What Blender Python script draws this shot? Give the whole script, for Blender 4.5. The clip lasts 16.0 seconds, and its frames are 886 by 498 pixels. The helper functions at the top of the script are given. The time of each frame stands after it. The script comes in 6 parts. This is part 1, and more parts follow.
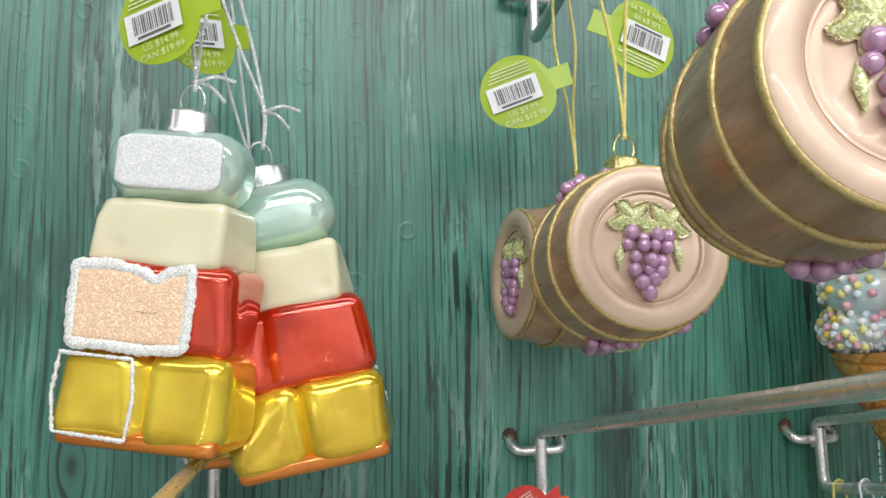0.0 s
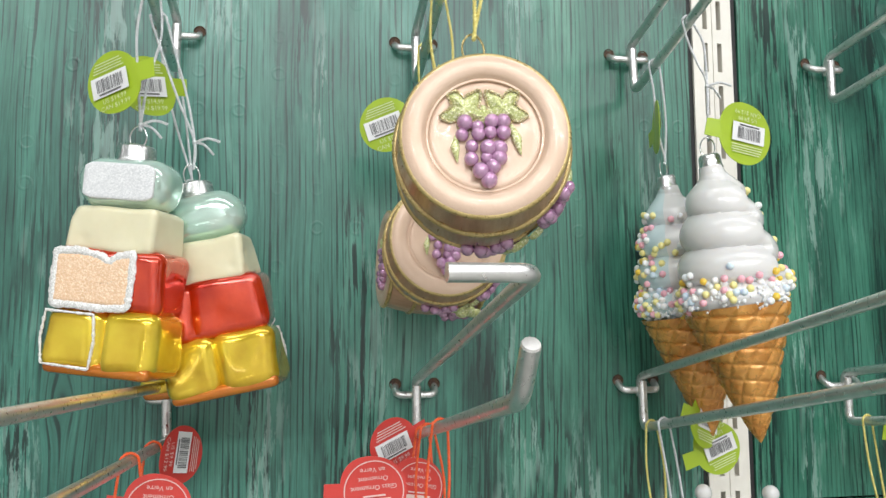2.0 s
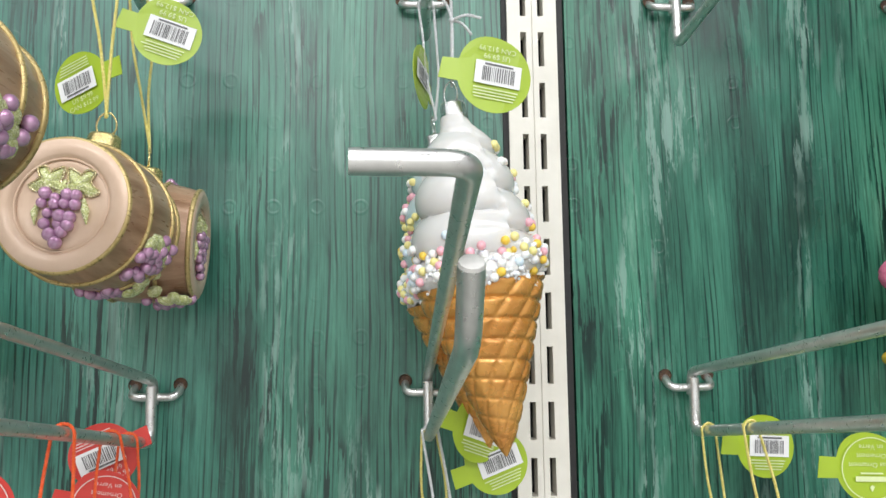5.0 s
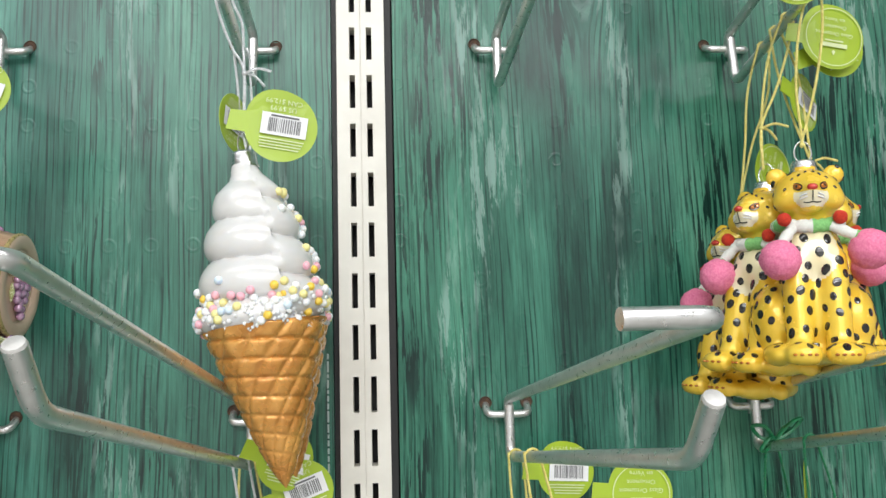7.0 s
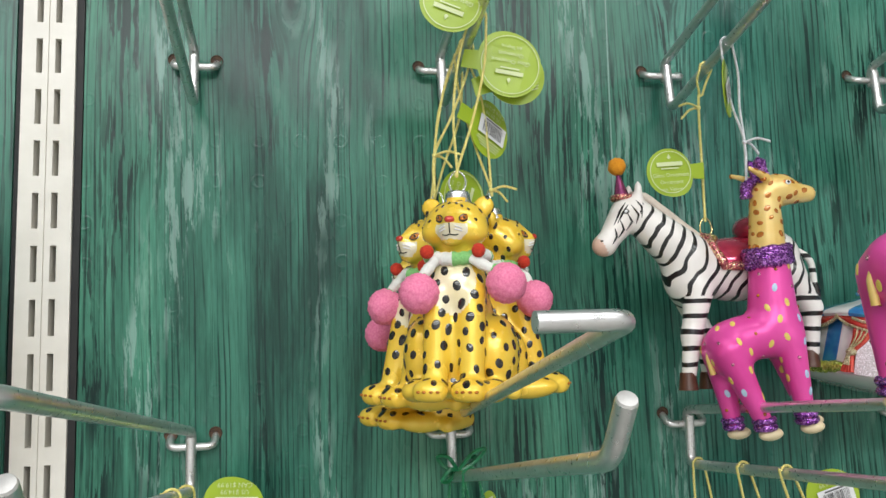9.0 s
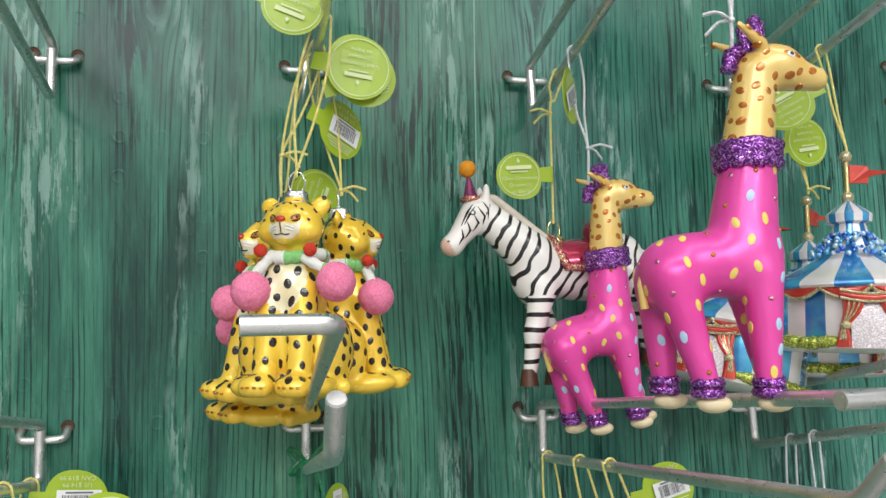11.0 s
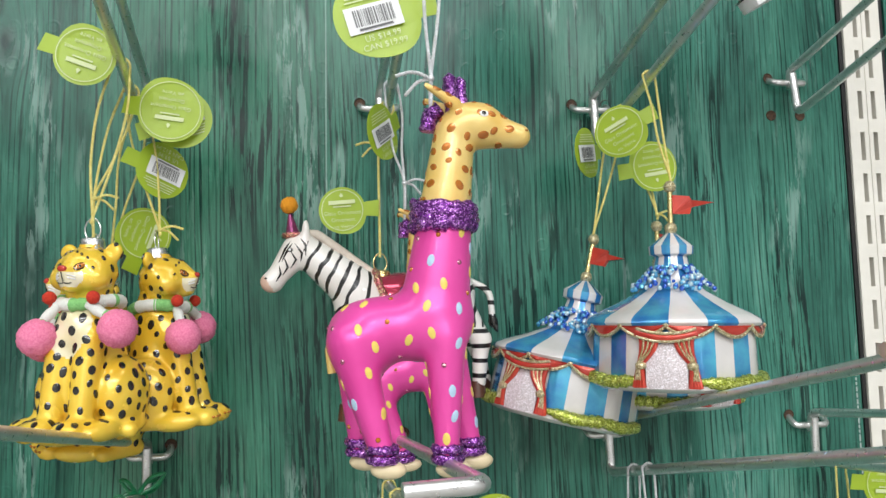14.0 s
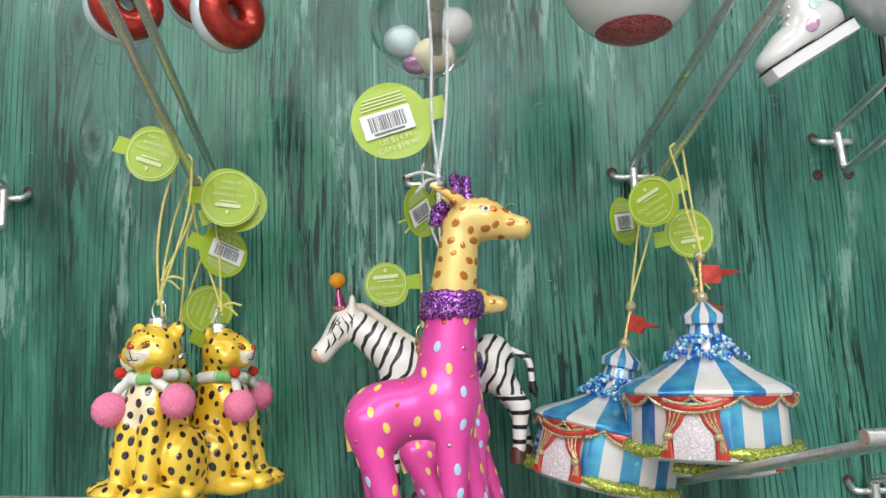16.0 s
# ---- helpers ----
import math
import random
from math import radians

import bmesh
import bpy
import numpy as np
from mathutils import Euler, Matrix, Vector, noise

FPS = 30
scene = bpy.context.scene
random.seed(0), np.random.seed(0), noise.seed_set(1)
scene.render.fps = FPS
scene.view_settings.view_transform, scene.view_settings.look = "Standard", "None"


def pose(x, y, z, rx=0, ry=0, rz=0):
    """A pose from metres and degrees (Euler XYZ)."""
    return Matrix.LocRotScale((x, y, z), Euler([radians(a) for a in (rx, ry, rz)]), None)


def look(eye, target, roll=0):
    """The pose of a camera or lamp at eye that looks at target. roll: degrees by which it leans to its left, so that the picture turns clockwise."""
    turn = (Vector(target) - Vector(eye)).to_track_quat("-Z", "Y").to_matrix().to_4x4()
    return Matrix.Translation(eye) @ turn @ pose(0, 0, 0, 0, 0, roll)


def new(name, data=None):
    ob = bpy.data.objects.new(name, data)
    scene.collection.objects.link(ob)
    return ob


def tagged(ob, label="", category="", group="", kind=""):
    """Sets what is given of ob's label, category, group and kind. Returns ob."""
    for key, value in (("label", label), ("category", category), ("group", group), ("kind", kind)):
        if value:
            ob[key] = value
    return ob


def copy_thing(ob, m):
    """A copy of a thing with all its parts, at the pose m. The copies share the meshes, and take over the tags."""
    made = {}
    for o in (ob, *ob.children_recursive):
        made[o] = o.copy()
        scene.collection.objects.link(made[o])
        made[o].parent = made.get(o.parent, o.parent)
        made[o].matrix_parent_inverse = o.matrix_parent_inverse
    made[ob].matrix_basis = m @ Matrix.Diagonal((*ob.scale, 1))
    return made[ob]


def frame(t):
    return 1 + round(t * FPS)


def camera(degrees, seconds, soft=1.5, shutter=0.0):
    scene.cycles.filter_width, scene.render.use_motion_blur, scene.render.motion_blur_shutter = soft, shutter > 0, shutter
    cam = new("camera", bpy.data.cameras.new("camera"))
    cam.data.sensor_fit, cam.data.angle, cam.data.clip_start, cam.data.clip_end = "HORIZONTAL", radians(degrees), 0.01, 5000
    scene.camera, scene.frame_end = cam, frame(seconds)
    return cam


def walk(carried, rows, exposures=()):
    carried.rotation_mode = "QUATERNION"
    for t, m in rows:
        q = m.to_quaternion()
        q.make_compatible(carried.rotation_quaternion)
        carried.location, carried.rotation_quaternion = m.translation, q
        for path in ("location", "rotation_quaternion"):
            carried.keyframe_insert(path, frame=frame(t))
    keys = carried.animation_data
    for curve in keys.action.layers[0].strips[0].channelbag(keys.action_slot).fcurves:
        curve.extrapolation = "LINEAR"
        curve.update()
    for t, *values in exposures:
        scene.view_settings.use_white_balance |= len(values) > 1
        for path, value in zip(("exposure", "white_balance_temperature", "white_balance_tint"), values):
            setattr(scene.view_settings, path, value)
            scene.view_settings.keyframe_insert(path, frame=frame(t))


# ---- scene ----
cam = camera(58.3, 16.0)
PATH = [
    (0, (0.18, -0.386, 1.36), (0.58, 1.563, 1.557), -0.5),
    (0.5, (0.189, -0.421, 1.361), (0.574, 1.533, 1.552), -0.7),
    (1, (0.205, -0.461, 1.361), (0.584, 1.493, 1.555), -0.7),
    (1.5, (0.221, -0.495, 1.353), (0.587, 1.462, 1.545), -0.5),
    (2, (0.234, -0.519, 1.344), (0.575, 1.442, 1.536), -0.4),
    (2.5, (0.255, -0.531, 1.338), (0.568, 1.435, 1.534), -0.4),
    (3, (0.301, -0.523, 1.336), (0.568, 1.448, 1.5355), -0.3),
    (3.5, (0.354, -0.497, 1.3345), (0.578, 1.479, 1.5346), -0.2),
    (4, (0.396, -0.472, 1.3304), (0.58, 1.508, 1.5394), -0.3),
    (4.2, (0.407, -0.464, 1.329), (0.576, 1.516, 1.5427), -0.4),
    (6.5, (0.504, -0.466, 1.341), (0.591, 1.521, 1.5668), -1.3),
    (7, (0.542, -0.494, 1.3435), (0.668, 1.489, 1.5795), -1.5),
    (7.5, (0.587, -0.528, 1.3442), (0.748, 1.451, 1.5831), -1.6),
    (8, (0.63, -0.543, 1.348), (0.835, 1.432, 1.5814), -1.7),
    (8.5, (0.659, -0.534, 1.3505), (0.904, 1.437, 1.5833), -1.8),
    (9, (0.687, -0.496, 1.357), (0.984, 1.466, 1.5862), -1.7),
    (9.5, (0.704, -0.466, 1.3602), (1.048, 1.489, 1.5919), -1.6),
    (10, (0.716, -0.462, 1.3553), (1.104, 1.485, 1.5865), -1.4),
    (10.2, (0.722, -0.468, 1.355), (1.124, 1.476, 1.5837), -1.3),
    (12.3, (0.787, -0.577, 1.374), (1.177, 1.38, 1.5368), -1.1),
    (12.5, (0.794, -0.576, 1.3772), (1.176, 1.382, 1.5364), -1.1),
    (13, (0.82, -0.565, 1.3836), (1.167, 1.4, 1.5419), -1.3),
    (13.5, (0.853, -0.553, 1.386), (1.163, 1.418, 1.5449), -1.4),
    (14, (0.885, -0.547, 1.3863), (1.147, 1.429, 1.55), -1.6),
    (14.5, (0.914, -0.554, 1.3977), (1.117, 1.429, 1.5734), -1.8),
    (15, (0.931, -0.556, 1.401), (1.062, 1.429, 1.601), -1.9),
    (15.5, (0.933, -0.556, 1.399), (1.009, 1.428, 1.634), -2.0),
    (16, (0.919, -0.577, 1.401), (0.944, 1.403, 1.678), -2.1),
]
walk(cam, [(t, look(eye, target, roll)) for t, eye, target, roll in PATH],
     exposures=[(0, 0.19), (4, 0.27), (7, 0.29), (8.5, 0.17), (10, 0.15), (16, 0.20)])

# ---- light: shop ceiling with long strip lights, grey-white world outside the room ----
world = bpy.data.worlds.new("world")
scene.world = world
world.use_nodes = True
world.node_tree.nodes["Background"].inputs[0].default_value = (0.9, 0.95, 1.0, 1)
world.node_tree.nodes["Background"].inputs[1].default_value = 0.05
STRIPS = [(-0.95, 3.3, 24), (-2.9, 3.3, 105), (-4.9, 3.3, 190)]
for sy, sz, watts in STRIPS:
    lamp = bpy.data.lights.new("strip_light", "AREA")
    lamp.shape, lamp.size, lamp.size_y, lamp.energy, lamp.color = "RECTANGLE", 4.6, 0.32, watts, (0.97, 0.985, 1.0)
    ob = new("strip_light", lamp)
    ob.matrix_world = look((0.6, sy, sz - 0.03), (0.6, sy, 0)) 
    ob.visible_camera = True


# ---- materials ----
def nodes_of(name):
    m = bpy.data.materials.new(name)
    m.use_nodes = True
    nt = m.node_tree
    return m, nt, nt.nodes["Principled BSDF"]


def link(nt, a, b):
    nt.links.new(a, b)


def add_node(nt, kind, **values):
    n = nt.nodes.new(kind)
    for key, value in values.items():
        if key in n.inputs:
            n.inputs[key].default_value = value
        else:
            setattr(n, key, value)
    return n


def ramp(nt, source, stops):
    r = nt.nodes.new("ShaderNodeValToRGB")
    e = r.color_ramp.elements
    while len(e) < len(stops):
        e.new(0.5)
    for el, (p, c) in zip(e, stops):
        el.position = p
        el.color = (*c, 1) if len(c) == 3 else c
    link(nt, source, r.inputs[0])
    return r.outputs[0]


def coords(nt, scale=(1, 1, 1), turn=(0, 0, 0)):
    tc = nt.nodes.new("ShaderNodeTexCoord")
    mp = nt.nodes.new("ShaderNodeMapping")
    mp.inputs["Scale"].default_value = scale
    mp.inputs["Rotation"].default_value = turn
    link(nt, tc.outputs["Object"], mp.inputs[0])
    return mp.outputs[0]


def noise_tex(nt, vec, scale, detail=4, rough=0.55, dist=0.0):
    n = add_node(nt, "ShaderNodeTexNoise")
    n.inputs["Scale"].default_value, n.inputs["Detail"].default_value = scale, detail
    n.inputs["Roughness"].default_value, n.inputs["Distortion"].default_value = rough, dist
    link(nt, vec, n.inputs["Vector"])
    return n.outputs["Fac"]


def mixed(nt, fac, a, b, mode="MIX"):
    m = nt.nodes.new("ShaderNodeMix")
    m.data_type, m.blend_type = "RGBA", mode
    for value, slot in ((fac, 0), (a, 6), (b, 7)):
        if isinstance(value, (int, float)):
            m.inputs[slot].default_value = value
        elif isinstance(value, tuple):
            m.inputs[slot].default_value = (*value, 1)
        else:
            link(nt, value, m.inputs[slot])
    return m.outputs[2]


def maths(nt, op, a, b=0.0, c=0.0):
    m = nt.nodes.new("ShaderNodeMath")
    m.operation = op
    for slot, value in enumerate((a, b, c)):
        if isinstance(value, (int, float)):
            m.inputs[slot].default_value = value
        else:
            link(nt, value, m.inputs[slot])
    return m.outputs[0]


def bumped(nt, bsdf, height, strength, distance):
    b = nt.nodes.new("ShaderNodeBump")
    b.inputs["Strength"].default_value, b.inputs["Distance"].default_value = strength, distance
    link(nt, height, b.inputs["Height"])
    link(nt, b.outputs[0], bsdf.inputs["Normal"])


def plain(name, c1, c2=None, scale=80, rough=0.4, metal=0.0, bump=0.0, bscale=400, coat=0.0, spread=0.0, stretch=(1, 1, 1), sub=0.0):
    """A surface of two mixed tones with fine relief and uneven gloss."""
    m, nt, b = nodes_of(name)
    c2 = c2 or tuple(0.8 * v for v in c1)
    vec = coords(nt, stretch)
    n = noise_tex(nt, vec, scale, 5)
    link(nt, ramp(nt, n, [(0.35, c1), (0.68, c2)]), b.inputs["Base Color"])
    b.inputs["Metallic"].default_value = metal
    rr = ramp(nt, noise_tex(nt, vec, scale * 3.1, 3), [(0.3, (max(rough - spread, 0.02),) * 3), (0.7, (min(rough + spread, 1),) * 3)])
    link(nt, rr, b.inputs["Roughness"])
    b.inputs["Coat Weight"].default_value = coat
    b.inputs["Coat Roughness"].default_value = 0.06
    if sub:
        b.inputs["Subsurface Weight"].default_value = sub
        b.inputs["Subsurface Radius"].default_value = (0.01, 0.008, 0.006)
        b.inputs["Subsurface Scale"].default_value = 0.4
    if bump:
        bumped(nt, b, noise_tex(nt, vec, bscale, 3), bump, 0.0006)
    return m


def glitter(name, base, flash, scale=1500, metal=0.75, relief=1.0, deep=0.55):
    """Coarse glitter: grains with their own tone, tilt and gloss."""
    m, nt, b = nodes_of(name)
    vec = coords(nt)
    v = add_node(nt, "ShaderNodeTexVoronoi")
    v.inputs["Scale"].default_value = scale
    link(nt, vec, v.inputs["Vector"])
    sep = nt.nodes.new("ShaderNodeSeparateColor")
    link(nt, v.outputs["Color"], sep.inputs[0])
    link(nt, ramp(nt, sep.outputs[0], [(0.2, tuple(deep * c for c in base)), (0.6, base), (0.92, flash)]), b.inputs["Base Color"])
    b.inputs["Metallic"].default_value = metal
    link(nt, ramp(nt, sep.outputs[1], [(0.2, (0.12,) * 3), (0.8, (0.45,) * 3)]), b.inputs["Roughness"])
    bumped(nt, b, sep.outputs[2], relief, 0.0007)
    return m


def wood_print(name, gloss, rough, glare_blue):
    """Printed green weathered wood on a satin board, with the holes behind it showing as faint rings."""
    m, nt, b = nodes_of(name)
    tc = nt.nodes.new("ShaderNodeTexCoord")
    sep = nt.nodes.new("ShaderNodeSeparateXYZ")
    link(nt, tc.outputs["Object"], sep.inputs[0])
    X, Z = sep.outputs[0], sep.outputs[2]
    # knots: each one bends the grain round itself
    knots = ((0.668, 1.575, 0.011), (0.925, 1.60, 0.011), (0.655, 1.665, 0.010), (0.30, 1.66, 0.009), (0.09, 1.30, 0.008), (1.17, 1.33, 0.008))
    bend, eye = None, None
    for kx, kz, kr in knots:
        dx = maths(nt, "DIVIDE", maths(nt, "SUBTRACT", X, kx), kr)
        dz = maths(nt, "DIVIDE", maths(nt, "SUBTRACT", Z, kz), kr * 2.2)
        q = maths(nt, "ADD", maths(nt, "MULTIPLY", dx, dx), maths(nt, "MULTIPLY", dz, dz))
        push = maths(nt, "DIVIDE", maths(nt, "MULTIPLY", dx, -0.9 * kr), maths(nt, "ADD", q, 0.7))
        bend = push if bend is None else maths(nt, "ADD", bend, push)
        spot = maths(nt, "DIVIDE", 0.10, maths(nt, "ADD", maths(nt, "MULTIPLY", q, 1.0), 0.06))
        eye = spot if eye is None else maths(nt, "ADD", eye, spot)
    slow = noise_tex(nt, coords(nt, (7, 1, 2.4)), 1.0, 3, 0.5)
    xs = maths(nt, "ADD", maths(nt, "ADD", X, bend), maths(nt, "MULTIPLY", slow, 0.020))
    com = nt.nodes.new("ShaderNodeCombineXYZ")
    link(nt, xs, com.inputs[0])
    link(nt, Z, com.inputs[2])

    def grain(sx, sz, detail=4, rough=0.55, dist=0.0):
        mp = nt.nodes.new("ShaderNodeMapping")
        mp.inputs["Scale"].default_value = (sx, 1, sz)
        link(nt, com.outputs[0], mp.inputs[0])
        return noise_tex(nt, mp.outputs[0], 1.0, detail, rough, dist)

    # mottled paint in broad boards, worn along the grain
    board = grain(11, 0.5, 2)
    broad = grain(34, 5.5, 6, 0.62, 0.3)
    tone = maths(nt, "ADD", maths(nt, "MULTIPLY", broad, 0.62), maths(nt, "MULTIPLY", board, 0.38))
    col = ramp(nt, tone, [(0.36, (0.011, 0.052, 0.041)), (0.46, (0.031, 0.134, 0.101)), (0.56, (0.056, 0.208, 0.156)), (0.70, (0.140, 0.335, 0.262))])
    tint = grain(4.0, 0.35, 2)
    # blue share of the multiplier puts the glare's tint into the print
    col = mixed(nt, 0.6, col, ramp(nt, tint, [(0.35, (0.96, 1.0, 1.0 + 0.16 * glare_blue)), (0.65, (1.05, 1.05, 0.80 + 0.16 * glare_blue))]), "MULTIPLY")
    fine = grain(760, 22, 4, 0.7)
    col = mixed(nt, 0.7, col, ramp(nt, fine, [(0.30, (0.40, 0.45, 0.45)), (0.50, (1, 1, 1)), (0.72, (1.40, 1.34, 1.34))]), "MULTIPLY")
    # thin dark year lines, breaking off and running together
    wave = maths(nt, "SINE", maths(nt, "ADD", maths(nt, "MULTIPLY", xs, 2 * math.pi / 0.0040), maths(nt, "MULTIPLY", grain(75, 2.4, 4, 0.55), 20.0)))
    breaks = grain(120, 11, 4, 0.65)
    line = maths(nt, "MULTIPLY", ramp(nt, wave, [(0.55, (0, 0, 0)), (0.90, (1, 1, 1))]), ramp(nt, breaks, [(0.40, (0.10,) * 3), (0.56, (1, 1, 1))]))
    col = mixed(nt, maths(nt, "MULTIPLY", line, 0.88), col, (0.004, 0.024, 0.020))
    # dark open checks in clusters
    crack = grain(300, 17, 4, 0.6)
    patch = grain(20, 4.5, 3)
    dark = maths(nt, "MULTIPLY", ramp(nt, crack, [(0.52, (0, 0, 0)), (0.545, (1, 1, 1))]), ramp(nt, patch, [(0.51, (0, 0, 0)), (0.60, (1, 1, 1))]))
    col = mixed(nt, maths(nt, "MULTIPLY", dark, 0.92), col, (0.004, 0.018, 0.016))
    # pale rubbed patches with ragged edges
    rub = grain(170, 19, 6, 0.7)
    patch2 = grain(19, 4.6, 4, 0.6)
    pale = maths(nt, "MULTIPLY", ramp(nt, rub, [(0.50, (0, 0, 0)), (0.535, (1, 1, 1))]), ramp(nt, patch2, [(0.535, (0, 0, 0)), (0.61, (1, 1, 1))]))
    col = mixed(nt, maths(nt, "MULTIPLY", pale, 0.46), col, (0.33, 0.50, 0.44))
    col = mixed(nt, maths(nt, "MINIMUM", maths(nt, "MULTIPLY", eye, 0.75), 0.9), col, (0.010, 0.034, 0.028))
    # one long pale scratch down the board
    off = maths(nt, "ABSOLUTE", maths(nt, "SUBTRACT", X, maths(nt, "ADD", 0.8780, maths(nt, "MULTIPLY", maths(nt, "SUBTRACT", Z, 1.5), 0.012))))
    mark = maths(nt, "MULTIPLY", maths(nt, "LESS_THAN", off, 0.0005), maths(nt, "GREATER_THAN", Z, 1.44))
    col = mixed(nt, maths(nt, "MULTIPLY", mark, 0.55), col, (0.35, 0.52, 0.46))
    link(nt, col, b.inputs["Base Color"])
    # rings of the covered peg holes, one inch apart
    gx = maths(nt, "SUBTRACT", maths(nt, "FRACT", maths(nt, "DIVIDE", X, 0.0254)), 0.5)
    gz = maths(nt, "SUBTRACT", maths(nt, "FRACT", maths(nt, "DIVIDE", maths(nt, "ADD", Z, 0.0020), 0.0254)), 0.5)
    rad = maths(nt, "SQRT", maths(nt, "ADD", maths(nt, "MULTIPLY", gx, gx), maths(nt, "MULTIPLY", gz, gz)))
    ring = ramp(nt, rad, [(0.10, (0, 0, 0)), (0.135, (1, 1, 1)), (0.165, (1, 1, 1)), (0.20, (0, 0, 0))])
    some = noise_tex(nt, coords(nt), 14, 2)
    ring = maths(nt, "MULTIPLY", ring, ramp(nt, some, [(0.42, (0.05,) * 3), (0.62, (1, 1, 1))]))
    wavy = noise_tex(nt, coords(nt), 9, 2)
    height = maths(nt, "ADD", maths(nt, "MULTIPLY", ring, 0.34), maths(nt, "MULTIPLY", wavy, 0.5))
    bumped(nt, b, height, 0.30, 0.0012)
    link(nt, ramp(nt, noise_tex(nt, coords(nt, (30, 1, 6)), 1.0, 4), [(0.3, (rough - 0.05,) * 3), (0.7, (rough + 0.05,) * 3)]), b.inputs["Roughness"])
    b.inputs["Specular IOR Level"].default_value = gloss
    return m


WALL = wood_print("green_wood_print", 0.28, 0.26, 0.2)
# left boards: same print, glare put in as bluer colour and more gloss
WALL_GLARE = wood_print("green_wood_print_glare", 0.56, 0.34, 0.8)
ENAMEL = plain("white_enamel", (0.80, 0.77, 0.70), (0.72, 0.69, 0.62), 40, 0.42, bump=0.15, spread=0.08)
# near-black that stands for the shade inside gaps and joints
GAP_SHADE = plain("black_gap_shade", (0.006, 0.006, 0.006), (0.012, 0.012, 0.012), 60, 0.6)
CHROME = plain("zinc_wire", (0.80, 0.79, 0.78), (0.70, 0.69, 0.68), 140, 0.33, 0.9, spread=0.08)
WORN = plain("worn_wire_end", (0.80, 0.78, 0.76), (0.66, 0.64, 0.62), 300, 0.5, 0.5, bump=0.2, spread=0.1)
# brown-black for torn board fibre together with the shade of the hole
FIBRE_SHADE = plain("torn_board_hole_shade", (0.10, 0.055, 0.03), (0.03, 0.02, 0.015), 500, 0.9, bump=0.5)
# grey of the invented room shell, its tone sets the fill light
PAINT = plain("room_bounce_grey", (0.60, 0.60, 0.59), (0.54, 0.54, 0.53), 3, 0.7, bump=0.1)
FLOORM = plain("vinyl_floor", (0.34, 0.33, 0.30), (0.27, 0.26, 0.24), 6, 0.35, spread=0.1)


# ---- geometry helpers ----
class Geo:
    """Vertices, faces and a material slot for each face, gathered for one mesh."""

    def __init__(self):
        self.v, self.f, self.m, self.n = [], [], [], 0

    def add(self, verts, faces, slot=0, m=None):
        verts = np.asarray(verts, float)
        if m is not None:
            a = np.array(m)
            verts = verts @ a[:3, :3].T + a[:3, 3]
        self.v.append(verts)
        self.f += [tuple(i + self.n for i in f) for f in faces]
        self.m += [slot] * len(faces)
        self.n += len(verts)
        return self

    def mesh(self, name, mats, smooth=True):
        me = bpy.data.meshes.new(name)
        me.from_pydata(np.concatenate(self.v).tolist(), [], self.f)
        for mt in mats:
            me.materials.append(mt)
        me.polygons.foreach_set("material_index", self.m)
        me.polygons.foreach_set("use_smooth", [smooth] * len(self.f))
        me.update()
        return me


def part(name, geo, mats, parent=None, label="", smooth=True, m=None):
    mats = mats if isinstance(mats, (list, tuple)) else [mats]
    ob = new(name, geo.mesh(name, mats, smooth))
    if smooth:
        ob.data.set_sharp_from_angle(angle=radians(50))
    ob.parent = parent
    if m is not None:
        ob.matrix_basis = m
    if label:
        tagged(ob, label)
    return ob


def box(x0, x1, y0, y1, z0, z1):
    v = [(x, y, z) for x in (x0, x1) for y in (y0, y1) for z in (z0, z1)]
    return v, [(0, 1, 3, 2), (4, 6, 7, 5), (0, 4, 5, 1), (2, 3, 7, 6), (0, 2, 6, 4), (1, 5, 7, 3)]


def grid_faces(rows, cols, wrap=True):
    out = []
    for i in range(rows - 1):
        for j in range(cols if wrap else cols - 1):
            k = (j + 1) % cols
            out.append((i * cols + j, i * cols + k, (i + 1) * cols + k, (i + 1) * cols + j))
    return out


def tube(path, r, n=8, closed=False, cap=True):
    """A round bar along a path; r is one radius or one for each point."""
    p = np.asarray(path, float)
    k = len(p)
    rs = np.full(k, r) if np.isscalar(r) else np.asarray(r, float)
    d = np.roll(p, -1, 0) - np.roll(p, 1, 0) if closed else np.gradient(p, axis=0)
    d /= np.linalg.norm(d, axis=1)[:, None] + 1e-12
    u = np.cross(d[0], (0, 0, 1) if abs(d[0][2]) < 0.9 else (1, 0, 0))
    u /= np.linalg.norm(u)
    rings = []
    ang = np.arange(n) * 2 * math.pi / n
    for i in range(k):
        u = u - d[i] * np.dot(u, d[i])
        u /= np.linalg.norm(u)
        w = np.cross(d[i], u)
        rings.append(p[i] + rs[i] * (np.cos(ang)[:, None] * u + np.sin(ang)[:, None] * w))
    v = np.concatenate(rings)
    f = grid_faces(k, n)
    if closed:
        f += [((k - 1) * n + j, (k - 1) * n + (j + 1) % n, (j + 1) % n, j) for j in range(n)]
    elif cap:
        f += [tuple(range(n))[::-1], tuple((k - 1) * n + j for j in range(n))]
    return v, f


def rounded(points, r, steps=5):
    """A path with its corners turned into arcs of about radius r."""
    p = [Vector(q) for q in points]
    out = [p[0]]
    for a, b, c in zip(p, p[1:], p[2:]):
        s, e = b + (a - b).normalized() * min(r, (a - b).length / 2), b + (c - b).normalized() * min(r, (c - b).length / 2)
        for i in range(steps + 1):
            t = i / steps
            out.append(s * (1 - t) ** 2 + b * 2 * t * (1 - t) + e * t * t)
    return [tuple(q) for q in out + [p[-1]]]


